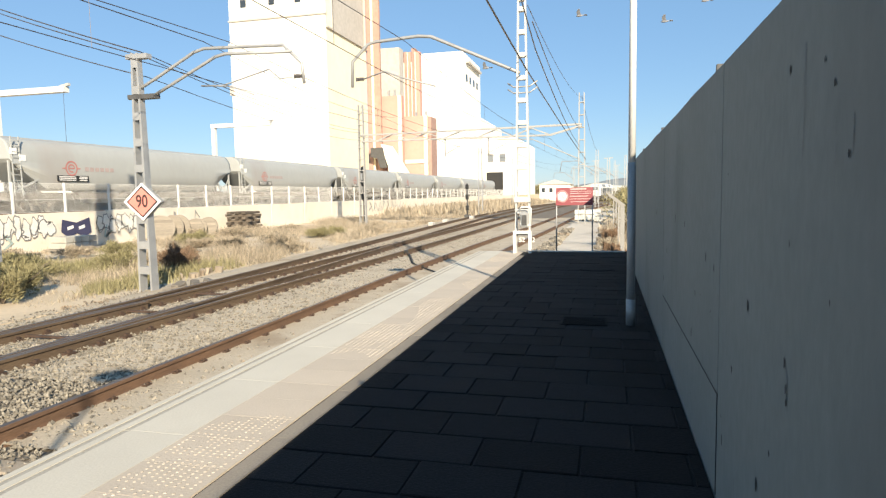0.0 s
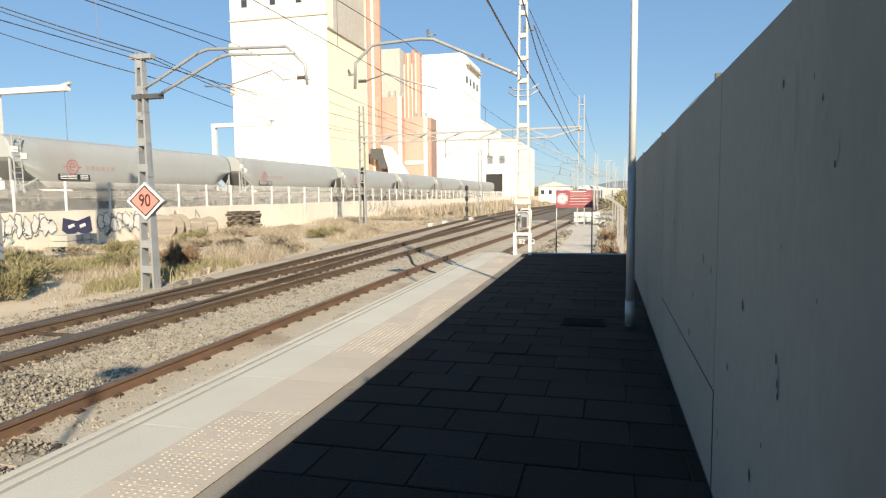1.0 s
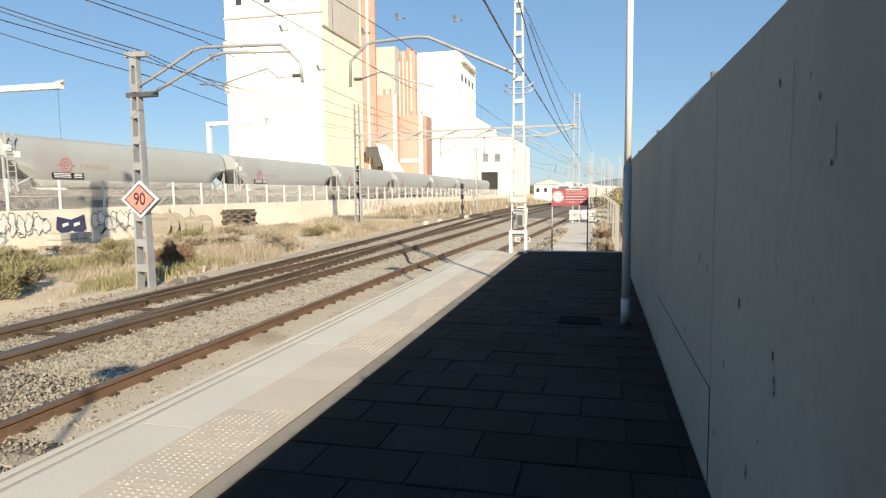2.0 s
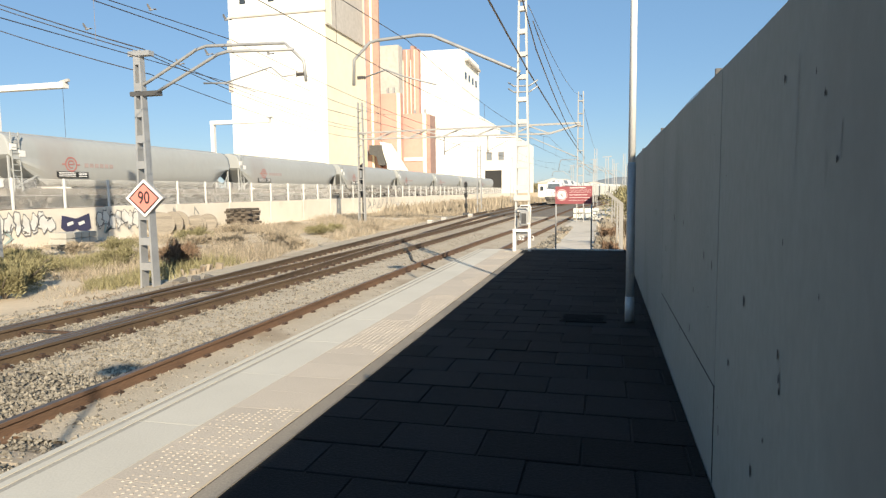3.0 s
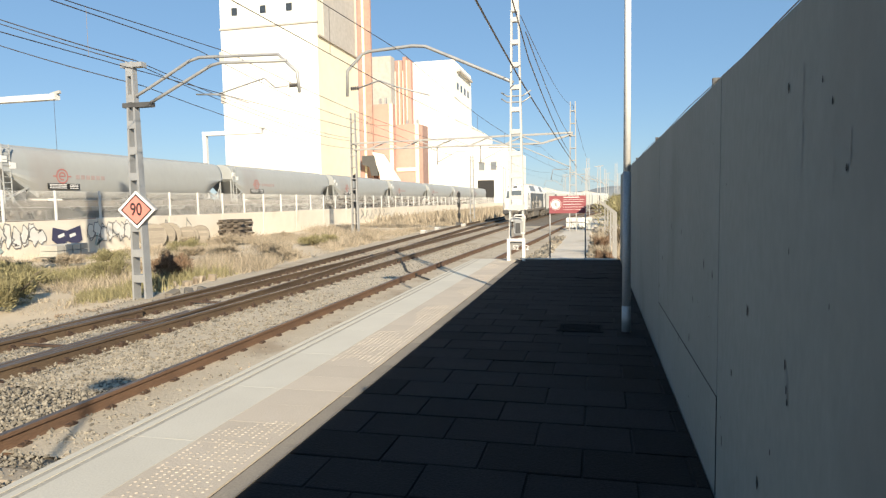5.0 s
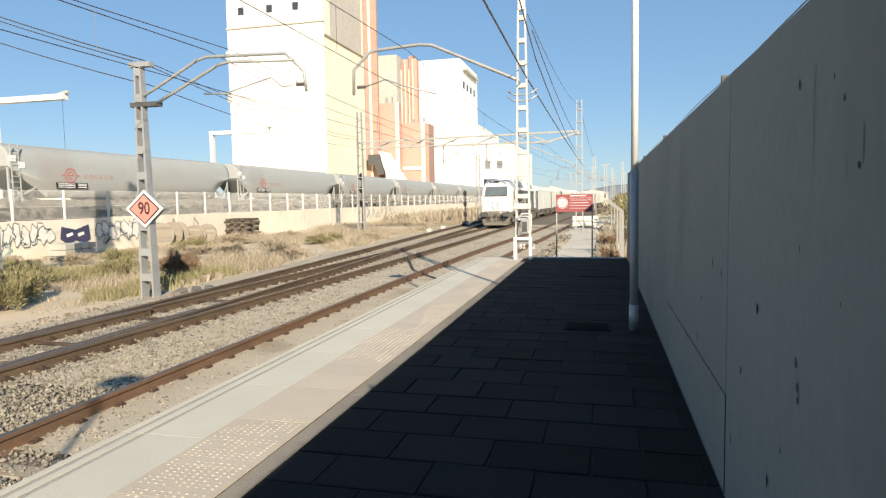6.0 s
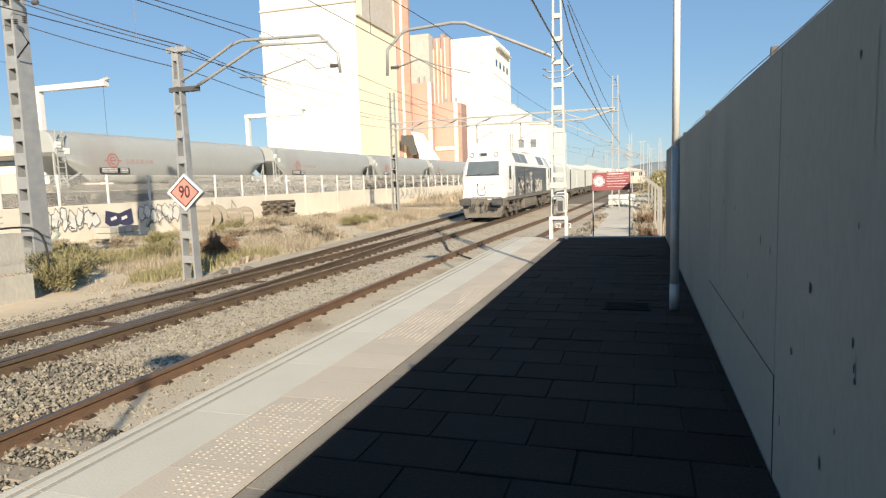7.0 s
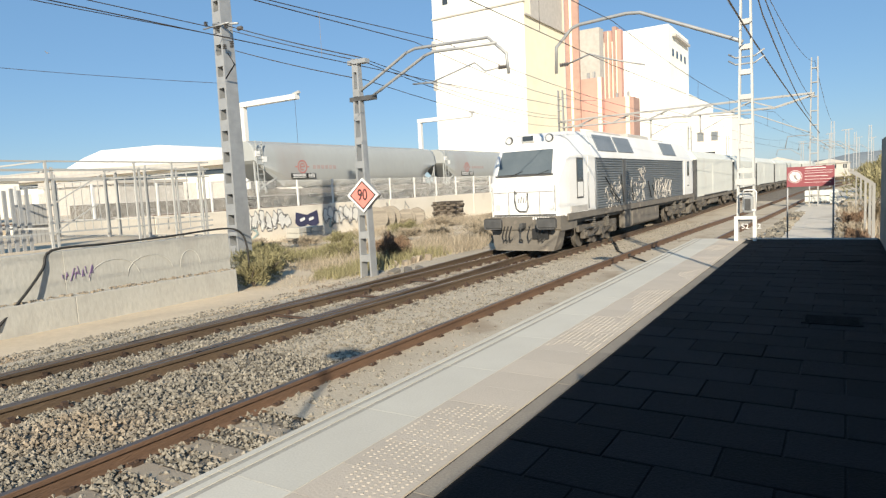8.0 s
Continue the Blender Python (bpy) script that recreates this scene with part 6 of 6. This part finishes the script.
    for i, (x, y, z) in enumerate(((-12.4, 47.2, -0.9), (-11.9, 60, -0.9), (-12.5, 52, -0.9))):
        b = thing("point_machine", "small pale track-side point machine", "point machine", "point machines", pose(x - 0.6, y, z))
        box_part("housing", "greyclad", b, -0.2, 0.2, -0.35, 0.35, 0, 0.24, bevel=0.04)
        box_part("cover", "palemetal", b, -0.21, 0.21, -0.2, 0.2, 0.24, 0.28, bevel=0.015)
    for i, (x, y, h) in enumerate(((-19.6, 50, 4.0), (-14.2, 66, 2.6))):
        s = thing("signal_post", "dark trackside signal post with stacked heads", "signal", "signal posts")
        tube_part("post", "darkmetal", s, [(x, y, LAND_Z), (x, y, h)], 0.08)
        for k in range(3):
            box_part("signal_head", "black", s, x - 0.16, x + 0.16, y - 0.2, y + 0.1, h - 0.6 - k * 1.1, h - 0.1 - k * 1.1, bevel=0.06)
        box_part("foot", "darkmetal", s, x - 0.3, x + 0.3, y - 0.3, y + 0.3, LAND_Z, LAND_Z + 0.3)


def make_wall_wire():
    w = thing("wall_wire", "thin wire strung on small brackets along the wall top", "wire")
    for y in (-3.5, 0.4, 4.2, 8.0, 11.8, 15.6):
        box_part("bracket", "darkmetal", w, 0.64, 0.68, y - 0.02, y + 0.02, 2.14, 2.27)
    for z in (2.2, 2.26):
        tube_part("wire", "wire", w, [(0.66, y, z - 0.02 * (k % 2)) for k, y in enumerate(np.linspace(-6, 16.7, 13))], 0.004, seg=4)


def make_far():
    rng = random.Random(77)
    for i in range(16):
        x, y = rng.uniform(8, 34), rng.uniform(120, 260)
        make_shrub(x, y, rng.uniform(3.0, 5.5), rng.uniform(2.5, 5.0), "weed_green", "hazy green tree far along the line", 200 + i)
    for i in range(10):
        x, y = rng.uniform(-30, -8), rng.uniform(285, 420)
        make_shrub(x, y, rng.uniform(4.0, 7.0), rng.uniform(4, 7), "weed_green", "hazy green tree far along the line", 240 + i)
    for i, (x, y, h) in enumerate(((-2.0, 140, 8), (6.5, 200, 9), (14.5, 215, 9), (22, 260, 10), (3.0, 180, 8.5), (26, 330, 10), (-8, 170, 8), (0.5, 120, 7.5))):
        m = thing("catenary_mast", "distant lattice catenary mast", "mast", "distant catenary masts")
        lattice(m, x, y, -0.95, h, 0.6, 0.4, 0.4, 0.3, 1.6, "truss", 0.12)
        tube_part("arm_tube", "truss", m, [(x, y, h * 0.6), (x - 2.5, y, h * 0.82), (x - 5, y, h * 0.82), (x - 5.3, y, h * 0.66)], 0.07, seg=5)
        bm = bmesh.new()
        add_bar(bm, (x - 0.8, y, h), (x + 0.8, y, h + 0.1), 0.12)
        part("head_bracket", bm, "truss", m)


def make_turnout():
    """Switch rails, bars and check rails where the third track leaves the second."""
    t = tagged(new("turnout"), "railway turnout with closed switch rails and tie bars", "railway track", kind="structure")
    for s, table in ((-1, TRACK_TWO), (1, TRACK_THREE)):
        inner = [(y, glide(table, y) + s * GAUGE / 2 + 0.12 * (s * -1)) for y in range(-40, 31, 2)]
        rail(t, inner, 0.0, -40, 12, "switch_rail", "rail_dark")
    for y in (9.0, 11.4, 13.8):
        box_part("tie_bar", "clip", t, glide(TRACK_TWO, y) - 0.9, glide(TRACK_TWO, y) + 0.9, y - 0.03, y + 0.03, BED_Z + 0.06, BED_Z + 0.1)


# ---------------------------------------------------------------- birds
def make_bird():
    b = thing("bird", "small dark bird in flight with raised wings", "bird", "flying birds")
    bm = bmesh.new()
    add_tube(bm, [(0, -0.12, 0), (0, -0.08, 0.01), (0, 0.0, 0.0), (0, 0.08, 0.0), (0, 0.15, 0.01)], [0.01, 0.03, 0.042, 0.028, 0.02], 7)
    part("body", bm, "bird", b, smooth=True)
    for s in (-1, 1):
        bm = bmesh.new()
        add_loft(bm, [[(s * 0.03, -0.07, 0.02), (s * 0.03, 0.07, 0.02), (s * 0.03, 0.07, 0.035), (s * 0.03, -0.07, 0.035)],
                      [(s * 0.13, -0.08, 0.1), (s * 0.13, 0.05, 0.1), (s * 0.13, 0.05, 0.11), (s * 0.13, -0.08, 0.11)],
                      [(s * 0.22, -0.02, 0.16), (s * 0.22, 0.06, 0.16), (s * 0.22, 0.06, 0.165), (s * 0.22, -0.02, 0.165)]])
        part("wing", bm, "bird", b)
    bm = bmesh.new()
    add_box(bm, -0.05, 0.05, 0.18, 0.3, 0.0, 0.012)
    part("tail", bm, "bird", b)
    return b


make_path()
make_side_fence()
make_weeds()
make_waste_things()
make_turnout()
make_wall_wire()
make_far()
# ---------------------------------------------------------------- moving train
LOCO, WHEELS = make_loco()
CARS = make_cars()
# place at 0 s and velocity of each bird
FLIGHTS = [((2.08, 25.45, 7.75), (-6.79, -0.18, -1.2)), ((3.43, 25.21, 8.3), (-6.45, -0.07, -0.8)), ((-0.99, 25.3, 8.17), (-5.79, -0.66, -0.7)),
           ((12.25, 24.07, 11.89), (-9.0, 0.8, -2.4)), ((10.29, 24.7, 12.41), (-9.16, 0.25, -2.6)), ((-4.6, 25.24, 6.45), (-5.39, -0.94, -0.4))]
BIRDS = [make_bird()]
BIRDS += [copy_thing(BIRDS[0], Matrix()) for _ in FLIGHTS[1:]]
SPEED, NOSE_AT_END = 16.8, 18.9


def on_track(s, length):
    """Pose of a vehicle whose front stands at y = s on the second track."""
    a, b = s + 0.18 * length, s + 0.82 * length
    p, q = Vector((glide(TRACK_TWO, a), a, 0)), Vector((glide(TRACK_TWO, b), b, 0))
    d = (q - p).normalized()
    o = p - d * 0.18 * length
    return pose(o.x, o.y, RAIL_Z, 0, 0, math.degrees(-math.atan2(d.x, d.y)))


def motions():
    times = [i * 0.5 for i in range(17)]
    walk(LOCO, [(t, on_track(NOSE_AT_END + SPEED * (8 - t), LOCO_LEN)) for t in times])
    for k, car in enumerate(CARS):
        gap = LOCO_LEN + CAR_GAP + k * (CAR_LEN + CAR_GAP)
        walk(car, [(t, on_track(NOSE_AT_END + SPEED * (8 - t) + gap, CAR_LEN)) for t in times])
    for bird, (p, v) in zip(BIRDS, FLIGHTS):
        # they drop, level off and climb away to the side
        walk(bird, [(t, pose(p[0] + v[0] * t, p[1] + v[1] * t, p[2] + v[2] * t + 0.35 * t * t, 0, -12, -100)) for t in times])
    for w in WHEELS:
        x, y, z = w.matrix_basis.translation
        walk(w, [(i / 30, pose(x, y, z, math.degrees(SPEED * i / 30 / 0.46) % 360)) for i in range(241)])


motions()
